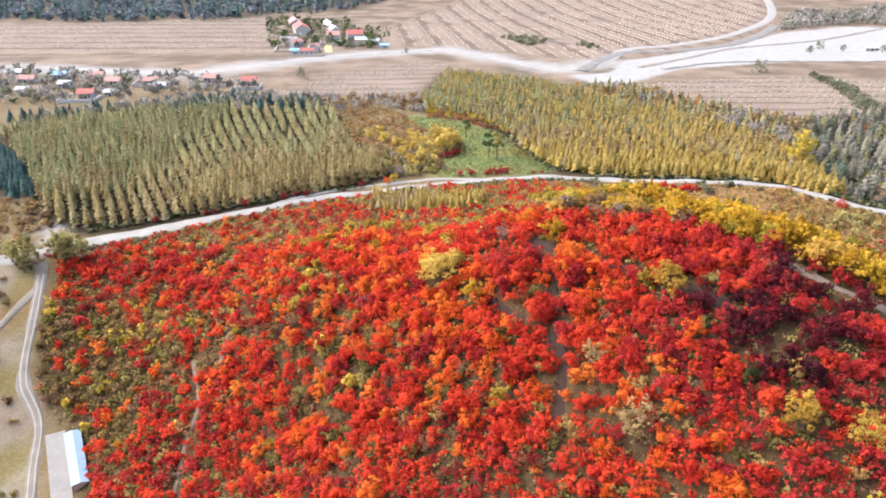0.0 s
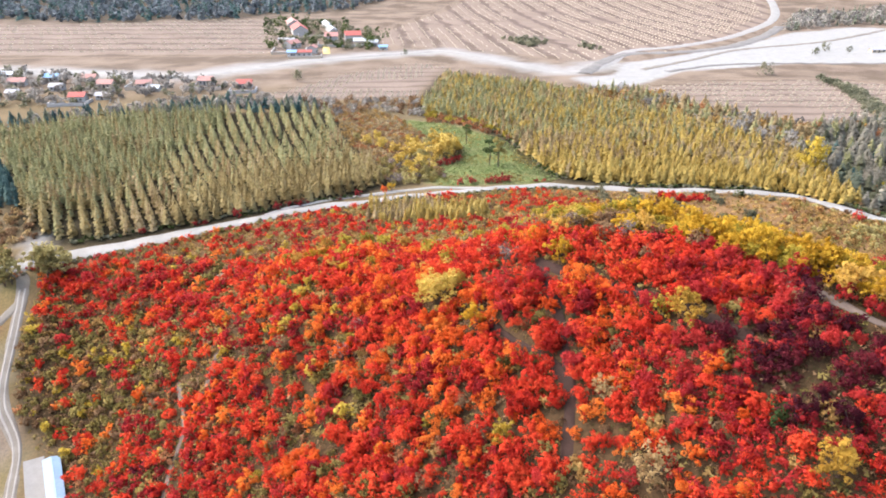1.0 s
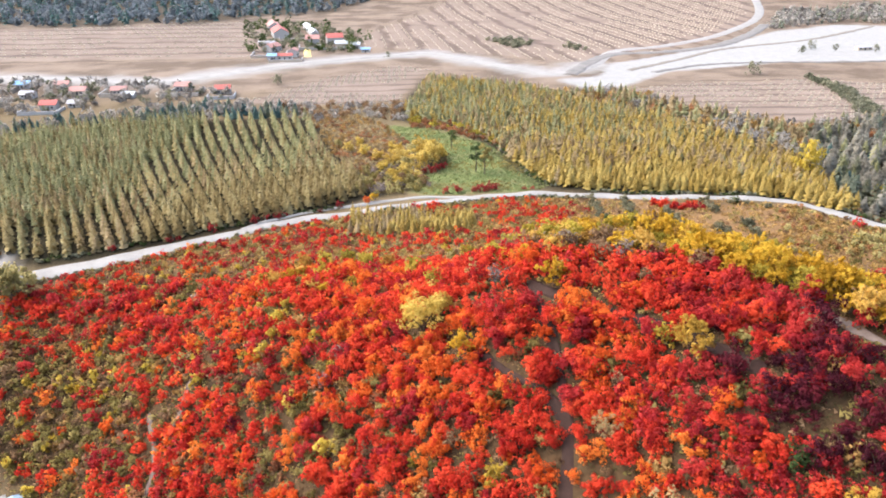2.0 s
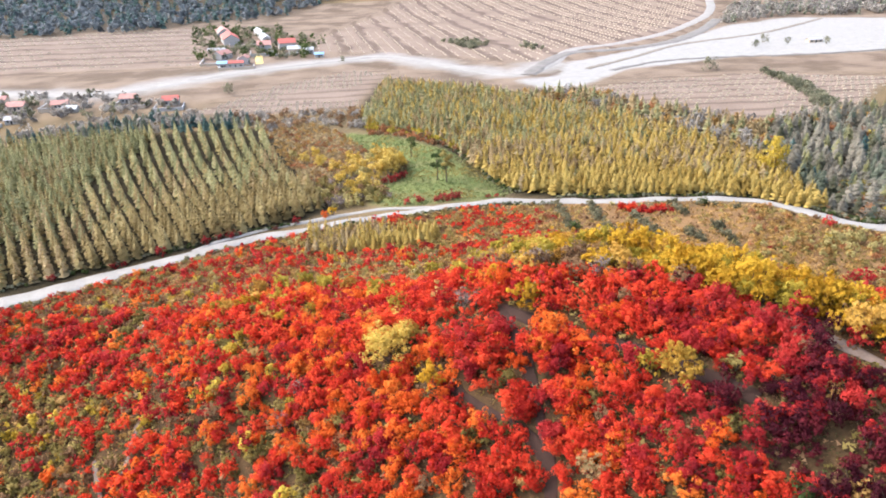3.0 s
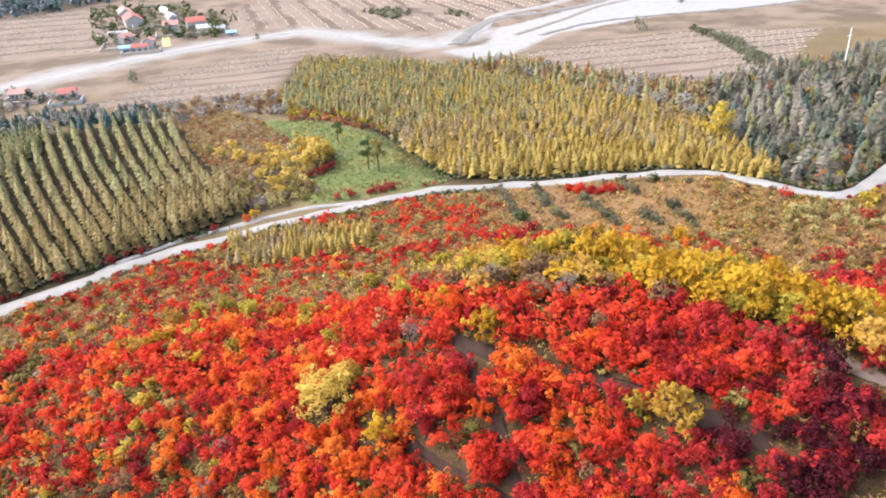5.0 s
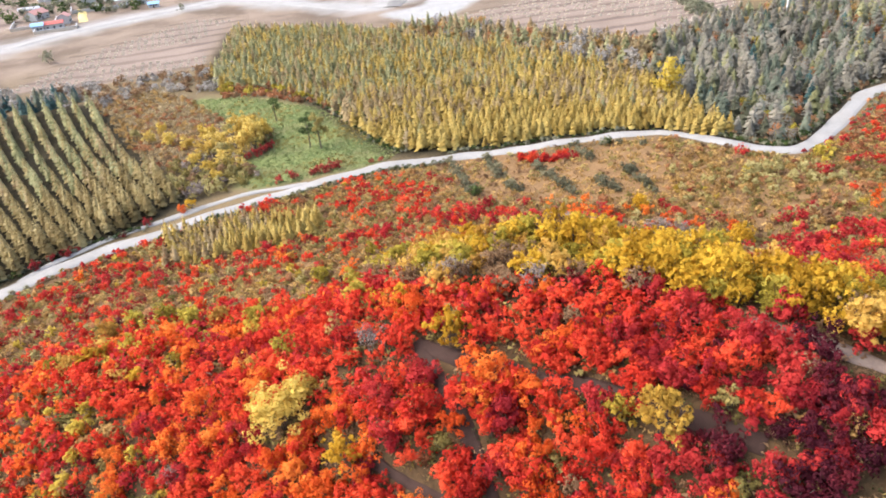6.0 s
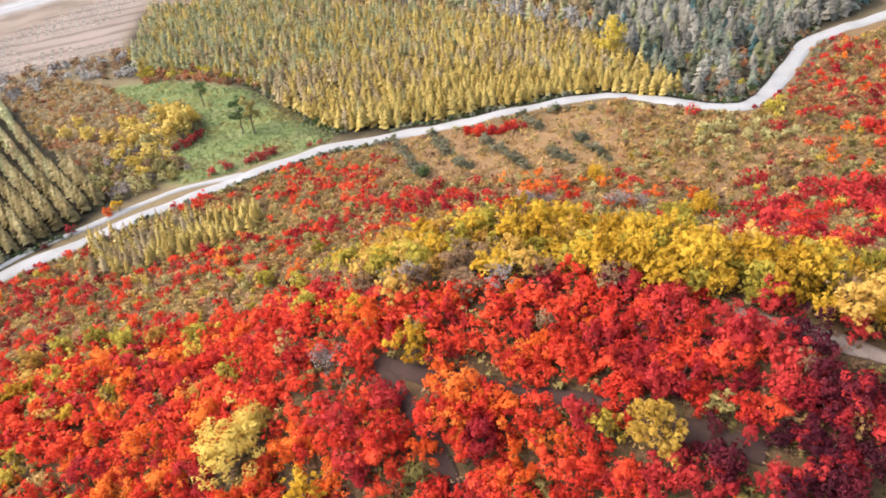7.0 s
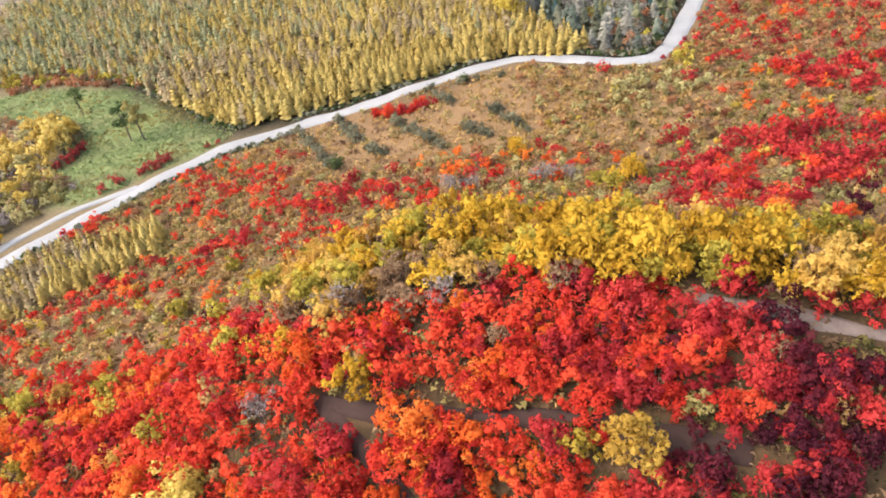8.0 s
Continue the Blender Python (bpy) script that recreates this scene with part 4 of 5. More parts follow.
def larches(name, plural, tones, pts, limit, origin, seed, low, high, label, shares, wide=3.9, taper=0.85, tall=8.2):
    """A plantation: the nearest larches as single trees, the rest joined by tone. shares: the weights of the tones at each place."""
    rng = np.random.default_rng(seed)
    pts = pts[np.argsort(np.hypot(pts[:, 0] - origin[0], pts[:, 1] - origin[1]))]
    sc = rng.uniform(low, high, len(pts)) * (0.86 + 0.28 * value_noise(pts[:, 0], pts[:, 1], 7, seed))
    for (x, y), s in zip(pts[:limit], sc):
        plant(name, x, y, rng.uniform(0, 6.28), s, group="larches of the plantation")
    rest, sc = pts[limit:], sc[limit:]
    w = np.clip(np.array([np.broadcast_to(v, len(rest)) for v in shares(rest[:, 0], rest[:, 1])]), 0, None)
    pick = (rng.uniform(size=len(rest)) * w.sum(0) > np.cumsum(w, 0)).sum(0)
    for k, mat in enumerate(tones):
        sel = pick == k
        stuff(plural, mat, np.column_stack([rest[sel], sc[sel]]), lambda r: larch_crown(r, tall * r.uniform(0.9, 1.1), wide, 8, 5, 0.06, taper), label, "trees", seed + k)


def fan_rows(poly, seed):
    """Planted rows that spread a little as they leave the road; the far corner is unevenly planted."""
    rng = np.random.default_rng(seed)
    out = []
    for s in np.arange(-70.4, 125, 3.9):
        x0, y0 = -122 + 0.925 * s, 208 + 0.38 * s + 3
        for t in np.arange(-30, 230, 2.1):
            a = 0.50 - 0.0028 * max(0.0, s - 45) - 0.00035 * t
            out.append((x0 - math.sin(a) * t, y0 + math.cos(a) * t))
    out = np.array(out) + rng.normal(size=(len(out), 2)) * 0.2
    wild = [(-300, 200), (-128, 236), (-113, 247), (-106, 272), (-118, 300), (-106, 345), (-120, 400), (-300, 400)]
    out = np.concatenate([out[inside(out[:, 0], out[:, 1], wild) < 0], scatter(wild, 2.9, seed)])
    return out[inside(out[:, 0], out[:, 1], poly) > 0]


left_pts = fan_rows(LARCH_LEFT, 51)
gap_left = (value_noise(left_pts[:, 0], left_pts[:, 1], 12, 14) < 0.93)
larches("turning_larch", "turning_larches", (LARCH_GREEN, LARCH_OLIVE, LARCH_TAN), left_pts[gap_left], 280, (-40, 230), 52, 0.76, 1.02, "rows of olive-gold plantation larches",
        lambda x, y: (0.5 + 0 * x, np.clip((y - 250 - 0.35 * (x + 40)) / 55, 0.05, 2.5), 0.5 * np.clip(value_noise(x, y, 14, 61) * 3 - 1, 0, 1)))
right_pts = scatter(LARCH_RIGHT, 2.6, 53)
larches("golden_larch", "golden_larches", (LARCH_GOLD, LARCH_OLIVE, LARCH_TAN), right_pts, 280, (75, 215), 54, 0.52, 0.94, "dense stand of golden plantation larches",
        lambda x, y: (1.0 + 0 * x, np.clip((y - 290 - 0.2 * (x - 60)) / 60, 0.05, 2.0), 0.25 + 0.9 * np.clip(value_noise(x, y, 22, 62) * 3 - 1.2, 0, 1)), 5.0, 0.8, 7.0)
small_pts = rows(LARCH_SMALL, (0.5, 0.9), 2.3, 1.9, 55, 0.4)
larches("golden_larch", "young_larches", (LARCH_GOLD, LARCH_TAN), small_pts, 70, (10, 200), 56, 0.5, 0.68, "stand of young golden larches", lambda x, y: (0.5 + 0 * x, 0.6), 4.0, 0.8, 7.2)


def woods(poly, step, seed, mixes, lines=(), gap=4.0, clump=0.0):
    """Mixed wood or scrub: each mix is name, material, share, maker, smallest and largest scale, label."""
    rng = np.random.default_rng(seed)
    pts = scatter(poly, step, seed)
    pts = clear(pts, lines, gap) if lines else pts
    v = rng.uniform(size=len(pts)) * (1 - clump) + clump * value_noise(pts[:, 0], pts[:, 1], 5 * step, seed)
    u, at = np.argsort(np.argsort(v)) / len(pts), 0.0
    for k, (name, mat, share, make, low, high, label) in enumerate(mixes):
        sel = (u >= at) & (u < at + share)
        at += share
        stuff(name, mat, np.column_stack([pts[sel], rng.uniform(low, high, sel.sum())]), make, label, "trees", seed + k)


def round_tree(width, height, lobes, count, size):
    return lambda r: bough_crown(r, 1.1 * width, 1.05 * height, lobes, int(1.25 * count), 0.85 * size, 0.1, 3, 0.09, 0.16)


def cone_tree(height, width, whorls=11, arms=9, taper=0.7):
    return lambda r: larch_crown(r, height, width, whorls, arms, 0.08, taper)


woods(FOREST, 4.3, 61, (
    ("fading_larches", GREYLARCH, 0.34, cone_tree(7.4, 5.2, taper=0.55), 0.6, 1.3, "grey-brown fading larches beyond the road"),
    ("olive_larches", LARCH_OLIVE, 0.08, cone_tree(7.0, 4.8, taper=0.6), 0.6, 1.2, "olive larches beyond the road"),
    ("dark_conifers", PINE, 0.14, cone_tree(7.4, 5.2, taper=0.6), 0.6, 1.3, "dark mixed conifers beyond the road"),
    ("blue_green_conifers", BLUE_PINE, 0.03, cone_tree(7.4, 5.0, taper=0.6), 0.6, 1.2, "blue-green conifers beyond the road"),
    ("grey_green_conifers", HEDGE, 0.12, cone_tree(7.4, 5.0, taper=0.55), 0.6, 1.2, "grey-green conifers beyond the road"),
    ("grey_trees", GREYLARCH, 0.12, round_tree(5.0, 5.4, 12, 200, 0.34), 0.6, 1.1, "grey leafless trees beyond the road"),
    ("brown_trees", BROWN, 0.06, round_tree(4.2, 4.2, 10, 180, 0.34), 0.6, 1.1, "brown broadleaf trees beyond the road"),
    ("rusty_trees", RUST, 0.05, round_tree(3.6, 3.6, 10, 150, 0.34), 0.7, 1.1, "rust-red trees beyond the road"),
    ("yellowing_trees", LIME, 0.04, round_tree(3.8, 3.6, 10, 150, 0.34), 0.7, 1.1, "yellow-green trees beside the road"),
), [ROAD], 4.0, 0.55)
woods(SCRUB_RIGHT, 4.6, 71, (
    ("grey_scrub", GREYWOOD, 0.30, round_tree(4.6, 4.2, 10, 110, 0.5), 0.6, 1.2, "grey leafless scrub beyond the larches"),
    ("fading_larches", LARCH_TAN, 0.28, cone_tree(6.5, 4.8, 8, 6), 0.6, 1.2, "tan fading larches beyond the plantation"),
    ("olive_larches", LARCH_OLIVE, 0.22, cone_tree(6.5, 4.8, 8, 6), 0.6, 1.2, "olive larches beyond the plantation"),
    ("brown_scrub", OCHRE, 0.12, round_tree(4.2, 3.4, 10, 98, 0.5), 0.6, 1.2, "ochre scrub beyond the larches"),
    ("rusty_scrub", RUST, 0.06, round_tree(4.0, 3.2, 10, 98, 0.5), 0.6, 1.2, "rust-red scrub beyond the larches"),
), clump=0.5)
woods(SCRUB_LEFT, 2.2, 76, (
    ("rusty_scrub", RUST, 0.16, round_tree(2.0, 1.1, 8, 84, 0.25), 0.6, 1.1, "low rust-red scrub beside the meadow"),
    ("brown_scrub", BROWN, 0.08, round_tree(2.0, 1.1, 8, 84, 0.25), 0.6, 1.2, "low brown scrub beside the meadow"),
    ("tan_scrub", LARCH_TAN, 0.46, round_tree(2.0, 1.1, 8, 84, 0.25), 0.6, 1.1, "low tan scrub beside the meadow"),
    ("ochre_scrub", OCHRE, 0.30, round_tree(2.0, 1.1, 8, 84, 0.25), 0.6, 1.1, "low ochre scrub beside the meadow"),
), clump=0.4)
woods(SCRUB_LANE, 2.7, 80, (
    ("grey_scrub", TWIGS, 0.15, round_tree(2.8, 3.4, 9, 125, 0.32), 0.7, 1.2, "leafless grey scrub beside the lane"),
    ("olive_scrub", OLIVE, 0.40, round_tree(2.8, 3.0, 9, 125, 0.32), 0.7, 1.2, "olive scrub beside the lane"),
    ("yellow_scrub", SAGE, 0.25, round_tree(2.8, 3.4, 9, 126, 0.32), 0.7, 1.2, "ochre scrub beside the lane"),
    ("brown_scrub", BROWN, 0.20, round_tree(2.8, 3.2, 9, 125, 0.32), 0.7, 1.2, "brown scrub beside the lane"),
), [ROAD, LANE], 4)
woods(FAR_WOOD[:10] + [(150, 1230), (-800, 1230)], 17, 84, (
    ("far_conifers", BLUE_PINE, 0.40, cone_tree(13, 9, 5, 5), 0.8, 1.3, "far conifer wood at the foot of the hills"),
    ("far_trees", HAZY_WOOD, 0.45, round_tree(11, 8, 9, 62, 1.90), 0.8, 1.3, "far wood at the foot of the hills, greyed by painted haze"),
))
woods(RIVER_WOOD, 10, 88, (
    ("far_trees", GREYWOOD, 0.5, round_tree(9, 7, 9, 62, 1.52), 0.8, 1.3, "grey trees along the river"),
    ("far_conifers", PINE, 0.4, cone_tree(11, 7, 5, 5), 0.8, 1.2, "dark trees along the river"),
))
woods([(-230, 352), (-205, 366), (-187, 378), (-150, 396), (-120, 408), (-80, 400), (-66, 392), (-64, 378), (-114, 375), (-162, 369), (-205, 347)], 5, 92, (
    ("blue_green_conifers", BLUE_PINE, 0.30, cone_tree(6, 4.8), 0.7, 1.2, "blue-green trees behind the plantation"),
    ("dark_conifers", PINE, 0.35, cone_tree(6, 4.8), 0.7, 1.2, "dark green trees behind the plantation"),
    ("grey_trees", GREYWOOD, 0.25, round_tree(4.6, 5.5, 10, 112, 0.57), 0.7, 1.3, "grey trees behind the plantation"),
))
woods([(-215, 325), (-199, 308), (-176, 283), (-160, 262), (-146, 241), (-164, 243), (-200, 280), (-225, 310)], 3.4, 95, (
    ("blue_green_conifers", BLUE_PINE, 0.9, cone_tree(7, 3.8), 0.7, 1.1, "blue-green pines beside the plantation"),
))
woods([(-146, 240), (-128, 221), (-134, 216), (-150, 213), (-170, 222), (-162, 240)], 3.2, 96, (
    ("tan_scrub", TAN_LEAF, 0.35, round_tree(2.6, 1.4, 9, 98, 0.34), 0.7, 1.2, "tan dry scrub beside the plantation"),
    ("brown_scrub", BROWN, 0.35, round_tree(2.8, 1.8, 9, 98, 0.36), 0.7, 1.2, "brown scrub beside the plantation"),
), [ROAD], 4)
woods([(-70, 376), (-66, 392), (-90, 410), (-20, 408), (0, 400), (-9, 372), (-12, 362), (-36, 381), (-52, 364)], 3.6, 98, (
    ("brown_scrub", BROWN, 0.3, round_tree(3.6, 2.2, 9, 84, 0.47), 0.6, 1.2, "dull brown scrub behind the meadow"),
    ("grey_scrub", GREYWOOD, 0.3, round_tree(3.6, 2.4, 9, 84, 0.47), 0.6, 1.2, "grey scrub behind the meadow"),
))
woods([(26, 345), (13, 360), (-8, 368), (-10, 352), (3, 350), (27, 322), (33, 305)], 2.8, 101, (
    ("rusty_scrub", RUST, 0.45, round_tree(2.6, 1.8, 8, 84, 0.36), 0.7, 1.3, "rust-red scrub at the meadow's edge"),
    ("yellow_scrub", LIME, 0.25, round_tree(2.8, 2.4, 8, 84, 0.36), 0.7, 1.3, "yellow-green scrub at the meadow's edge"),
    ("brown_scrub", BROWN, 0.20, round_tree(2.6, 1.8, 8, 84, 0.36), 0.7, 1.3, "brown scrub at the meadow's edge"),
))
tree_kind("fork_tree", SAGE, 5.0, 8.0, 13, 1300, 0.24, "pale olive-grey tree at the road fork", 3)
for x, y, s in ((-133.5, 200, 0.8), (-128, 196, 0.7), (-117.5, 201.5, 0.9), (-131.5, 198.5, 0.85), (-129, 200, 1.0), (-126.6, 197.2, 0.9), (-119.3, 200, 1.05), (-116, 198.5, 0.95), (-114, 201, 1.1), (-111.5, 199.5, 0.85), (-119, 203.5, 0.9)):
    plant("fork_tree", x, y, x, 1.3 * s, group="trees at the road fork")
woods([(-170, 212), (-136, 214), (-131, 204), (-136, 196), (-175, 196)], 3.0, 105, (
    ("rusty_scrub", RUST, 0.30, round_tree(2.8, 2.0, 9, 110, 0.34), 0.7, 1.2, "dull red scrub at the road fork"),
    ("brown_scrub", BROWN, 0.45, round_tree(2.8, 2.0, 9, 110, 0.34), 0.7, 1.2, "dull brown scrub at the road fork"),
), [ROAD, TRACK], 3.2)
woods(FLAT_LEFT, 3.6, 107, (
    ("brown_scrub", BROWN, 0.12, round_tree(2.6, 1.6, 8, 84, 0.34), 0.6, 1.2, "brown scrub beside the sandy track"),
    ("olive_scrub", OLIVE, 0.14, round_tree(2.6, 1.6, 8, 84, 0.34), 0.6, 1.2, "olive scrub beside the sandy track"),
), [TRACK, TRACK_SIDE], 4)

# ---- meadow, hedges and roadside ----
tree_kind("yellow_tree", CLUMP, 6.4, 7.0, 15, 1100, 0.29, "tall golden tree in the clump on the meadow", 3)
tree_kind("pale_tree", PALE, 6.4, 7.0, 15, 1100, 0.29, "tall pale yellow tree in the clump on the meadow", 3)
tree_kind("sage_tree", SAGE, 5.6, 6.2, 14, 1000, 0.27, "tall fading yellow-green tree beside the meadow", 2)
shrub_kind("lime_tree", LEMON, 5.6, 9.0, 1500, 0.27, "single yellow-green tree above the larches", "tree", 24, 1)
shrub_kind("roadside_shrub", DULL_RED, 2.6, 2.2, 420, 0.18, "dark red rounded shrub beside the road", "shrub", 8, 3)
shrub_kind("lime_shrub", LIME, 4.4, 3.4, 420, 0.28, "yellow-green shrub at the bend of the road", "shrub", 12, 1)


def pine_crown(r):
    """Separate tufts of needles on bare spreading limbs, high on the trunk."""
    c = [(r.uniform(-2.4, 2.4), r.uniform(-2.4, 2.4), r.uniform(5.2, 11.0)) for _ in range(13)]
    return leaves(r, c, r.uniform(0.8, 1.5, len(c)), 1100, 0.24, 0.6)


def pine_limbs(r):
    """A leaning bare trunk that forks into limbs."""
    out = [tube([(0, 0, -0.3), (0.3, 0.1, 4), (0.1, 0.3, 8), (0, 0.2, 10.5)], [0.24, 0.19, 0.12, 0.03], 6)]
    for k in range(6):
        a, z = 1.1 * k + r.uniform(0, 0.6), r.uniform(4.2, 7.6)
        v, q = tube([(0.2, 0.15, z), (1.1 * math.cos(a), 1.1 * math.sin(a), z + 0.9), (2.3 * math.cos(a), 2.3 * math.sin(a), z + 2.0)], [0.09, 0.06, 0.02], 4)
        out.append((v, q))
    v = np.concatenate([p[0] for p in out])
    starts = np.cumsum([0] + [len(p[0]) for p in out[:-1]])
    return v, np.concatenate([p[1] + k for p, k in zip(out, starts)])


kind("meadow_pine", GREEN, pine_crown, pine_limbs, "green tree with a bare forked trunk on the meadow", "tree", 2)
kind("yellow_pine", OLIVE, pine_crown, pine_limbs, "yellowing tree with a bare forked trunk on the meadow", "tree", 1)
plant("meadow_pine", 18.6, 279.8, 0.4, 1.0)
plant("yellow_pine", 21.8, 277.0, 1.4, 1.05)
plant("meadow_pine", 10.6, 312, 2.2, 0.75)
rngm = np.random.default_rng(120)
for x, y, s in ((-3.5, 284, 1.0), (1.5, 288, 1.1), (-1, 296, 1.2), (4, 294, 1.0), (-5, 303, 0.9), (2.5, 303, 1.0), (-8.5, 283, 0.85), (-10, 292, 0.9), (-14, 288, 0.75), (-13, 298, 0.8), (-8, 276, 0.7),
                (-20, 300, 0.6), (-26, 306, 0.6), (-33, 312, 0.55), (-38, 319, 0.55), (-29, 318, 0.5), (-6, 267, 0.6), (-11, 265, 0.55), (-13, 273, 0.6), (-17, 281, 0.6), (-3, 272, 0.5)):
    plant(("yellow_tree", "pale_tree", "pale_tree", "sage_tree")[int(y) % 4], x, y, rngm.uniform(0, 6), 1.3 * s, group="golden trees beside the meadow", stretch=rngm.uniform(0.85, 1.15))
for x, y, s in ((1.5, 281, 1.2), (4, 282, 1.3), (6, 284, 1.1), (-1, 279.5, 1.0), (7, 287, 0.9)):
    plant("roadside_shrub", x, y, x, s, "dark red shrub under the golden trees")
for x, y, s in ((5, 292, 1.1), (7, 297, 1.0), (6, 303, 0.9)):
    plant("brown_tree", x, y, x, s, "brown half-bare tree in the clump on the meadow")
for x, y, s in ((-95, 218.5, 0.9), (-79, 221, 0.8), (-76, 222, 0.7), (-67, 226, 1.15), (-55, 231.5, 1.1), (-48.5, 236, 1.0), (-46, 237.6, 0.6), (-29.6, 244.5, 1.0), (-35.5, 240.2, 0.6), (-51.5, 234.5, 0.8),
                (6.5, 255.3, 1.0), (10.7, 256.2, 1.2), (16.5, 256.5, 0.9), (18.2, 257.3, 1.0), (20, 257, 1.1), (22, 257.6, 1.2), (24.3, 257.4, 1.0), (34, 256.6, 0.6), (37, 256, 0.6)):
    plant("roadside_shrub", x, y, x, s, group="red shrubs along the road")
plant("golden_tree", -18, 249.6, 1, 0.75, "small golden tree between road and lane")
plant("orange_shrub", -20.5, 248.2, 1, 0.7, "orange-red shrub between road and lane")
for k in range(30):
    plant(("red_shrub", "crimson_shrub")[k % 2], 72.0 + 0.45 * k + rngm.uniform(-0.6, 0.6), 233.0 - 0.2 * k + rngm.uniform(-4.0, 1.2), k, rngm.uniform(0.45, 0.8), "bright red low shrub in a patch by the road", "red shrubs by the road", rngm.uniform(1.0, 1.4))
plant("lime_tree", 135, 259, 0, 1.45, stretch=1.1)
plant("lime_shrub", 138, 193.5, 0, 1.15)
plant("green_shrub", 52.3, 212, 0, 1.0, "green shrub at the end of a hedge")
plant("green_shrub", 97, 228.5, 0, 0.8, "green shrub in a hedge by the road")
for a, b in (((55, 244.5), (52.4, 213)), ((65, 240), (63, 224)), ((62.5, 217), (63, 211)), ((73.7, 226), (73.7, 201)), ((89, 233), (87.6, 220)), ((82.3, 208.5), (83, 197)), ((91.4, 208), (90, 191)),
             ((94.5, 230.5), (105, 222.5))):
    n = int(math.hypot(b[0] - a[0], b[1] - a[1]) / 1.5)
    for k in range(n + 1):
        f = k / max(1, n)
        if rngm.uniform() < 0.2:
            continue
        plant("hedge_shrub", a[0] + f * (b[0] - a[0]) + rngm.uniform(-0.3, 0.3), a[1] + f * (b[1] - a[1]) + rngm.uniform(-0.3, 0.3), k, rngm.uniform(0.65, 1.3), group="hedge rows on the dry slope")
for x, y, s in ((62, 179.5, 1.0), (65, 178, 0.8), (78.5, 169.5, 1.0), (76, 171.5, 0.9), (81, 168, 0.8)):
    plant("grey_tree", x, y, x, s, "grey leafless shrub behind the ridge")


# ---- far fields, river and village ----
def heap(r, length):
    """A low sheaf of maize straw: a rounded ridge with sloping ends."""
    w, h = r.uniform(0.8, 1.2), r.uniform(0.5, 0.8)
    v = np.array([(-length / 2, -w / 2, -0.1), (length / 2, -w / 2, -0.1), (length / 2, w / 2, -0.1), (-length / 2, w / 2, -0.1),
                  (-length * 0.36, -w * 0.16, h), (length * 0.36, -w * 0.16, h * 0.9), (length * 0.36, w * 0.16, h * 0.9), (-length * 0.36, w * 0.16, h)])
    return v, np.array([(0, 1, 5, 4), (1, 2, 6, 5), (2, 3, 7, 6), (3, 0, 4, 7), (4, 5, 6, 7)])


def straw_rows(poly, way, gap, step, length, seed, bend=0.0):
    rng = np.random.default_rng(seed)
    pts = rows(poly, way, gap, step, seed, 0.35)
    turn = math.atan2(way[1], way[0])
    pts[:, 1] += bend * np.sin(pts[:, 0] / 60)
    pts = pts[rng.uniform(size=len(pts)) < 0.88]
    pts = pts[(value_noise(pts[:, 0], pts[:, 1], 45, seed) > 0.25) & (near_line(pts[:, 0], pts[:, 1], HIGHWAY) > 14)]
    protos = [heap(rng, length * rng.uniform(0.8, 1.2)) for _ in range(5)]
    z = land(pts[:, 0], pts[:, 1])
    pieces = [placed(protos[rng.integers(5)], x, y, h, turn + rng.normal() * 0.08, 1.0) for (x, y), h in zip(pts, z)]
    tagged(new("straw_sheaves", joined("straw_sheaves", pieces, M_STRAW)), "rows of pale maize sheaves on harvested fields", "straw", kind="stuff")


straw_rows(FIELDS[0][0], (1, 0.04), 6.0, 3.6, 1.7, 131)
straw_rows(FIELDS[1][0], (1, -0.02), 7.0, 4.2, 2.2, 132, 3.0)
straw_rows(FIELDS[2][0], (0.12, -0.99), 8.5, 7.0, 3.0, 133, 0)
straw_rows(FIELDS[3][0], (1, 0.02), 17.0, 8.0, 4.5, 134, 6.0)


def bank(line, off, width, mat, name, label):
    pts = np.array(line, float)
    d = np.gradient(pts, axis=0)
    d /= np.linalg.norm(d, axis=1, keepdims=True)
    moved = pts + np.stack([d[:, 1], -d[:, 0]], 1) * off
    ribbon(name, [tuple(p) for p in moved], width, mat, 0.4, label, "bank", 0.3)


M_STONE = plain("grey_stony_bank", (0.11, 0.10, 0.095), (0.20, 0.185, 0.17), 0.2, 0.95, 0.5, 8)
ribbon("river_bank", [(93, 486), (116, 534), (144, 574), (186, 584), (239, 616), (297, 688), (345, 765)], 10.0, M_STONE, 0.5, "dark stony bank below the valley road", "bank", 0.25)
ribbon("river_track", [(136, 501), (183, 544), (240, 598), (332, 648), (440, 739)], 5.0, M_GRAVEL, 0.35, "grey gravel track across the dry river bed", "road", 0.4)
ribbon("river_bank", [(150, 492), (193, 519), (238, 526), (320, 526), (470, 556)], 4.0, M_STONE, 0.5, "dark edge of the dry river bed", "bank", 0.3)


def wall_paint(name, c):
    return plain(name, tuple(0.85 * v for v in c), c, 0.8, 0.8, 0.15, 6)


WHITE_WALL, TAN_WALL = wall_paint("whitewash", (0.42, 0.405, 0.39)), wall_paint("tan_render", (0.50, 0.42, 0.33))
ROOFS = [wall_paint(n, c) for n, c in (("red_tiles", (0.42, 0.12, 0.10)), ("faded_red_tiles", (0.42, 0.22, 0.19)), ("grey_tiles", (0.40, 0.39, 0.40)), ("blue_sheet", (0.25, 0.42, 0.62)), ("white_sheet", (0.50, 0.52, 0.54)))]
M_DARK = wall_paint("dark_opening", (0.06, 0.06, 0.065))
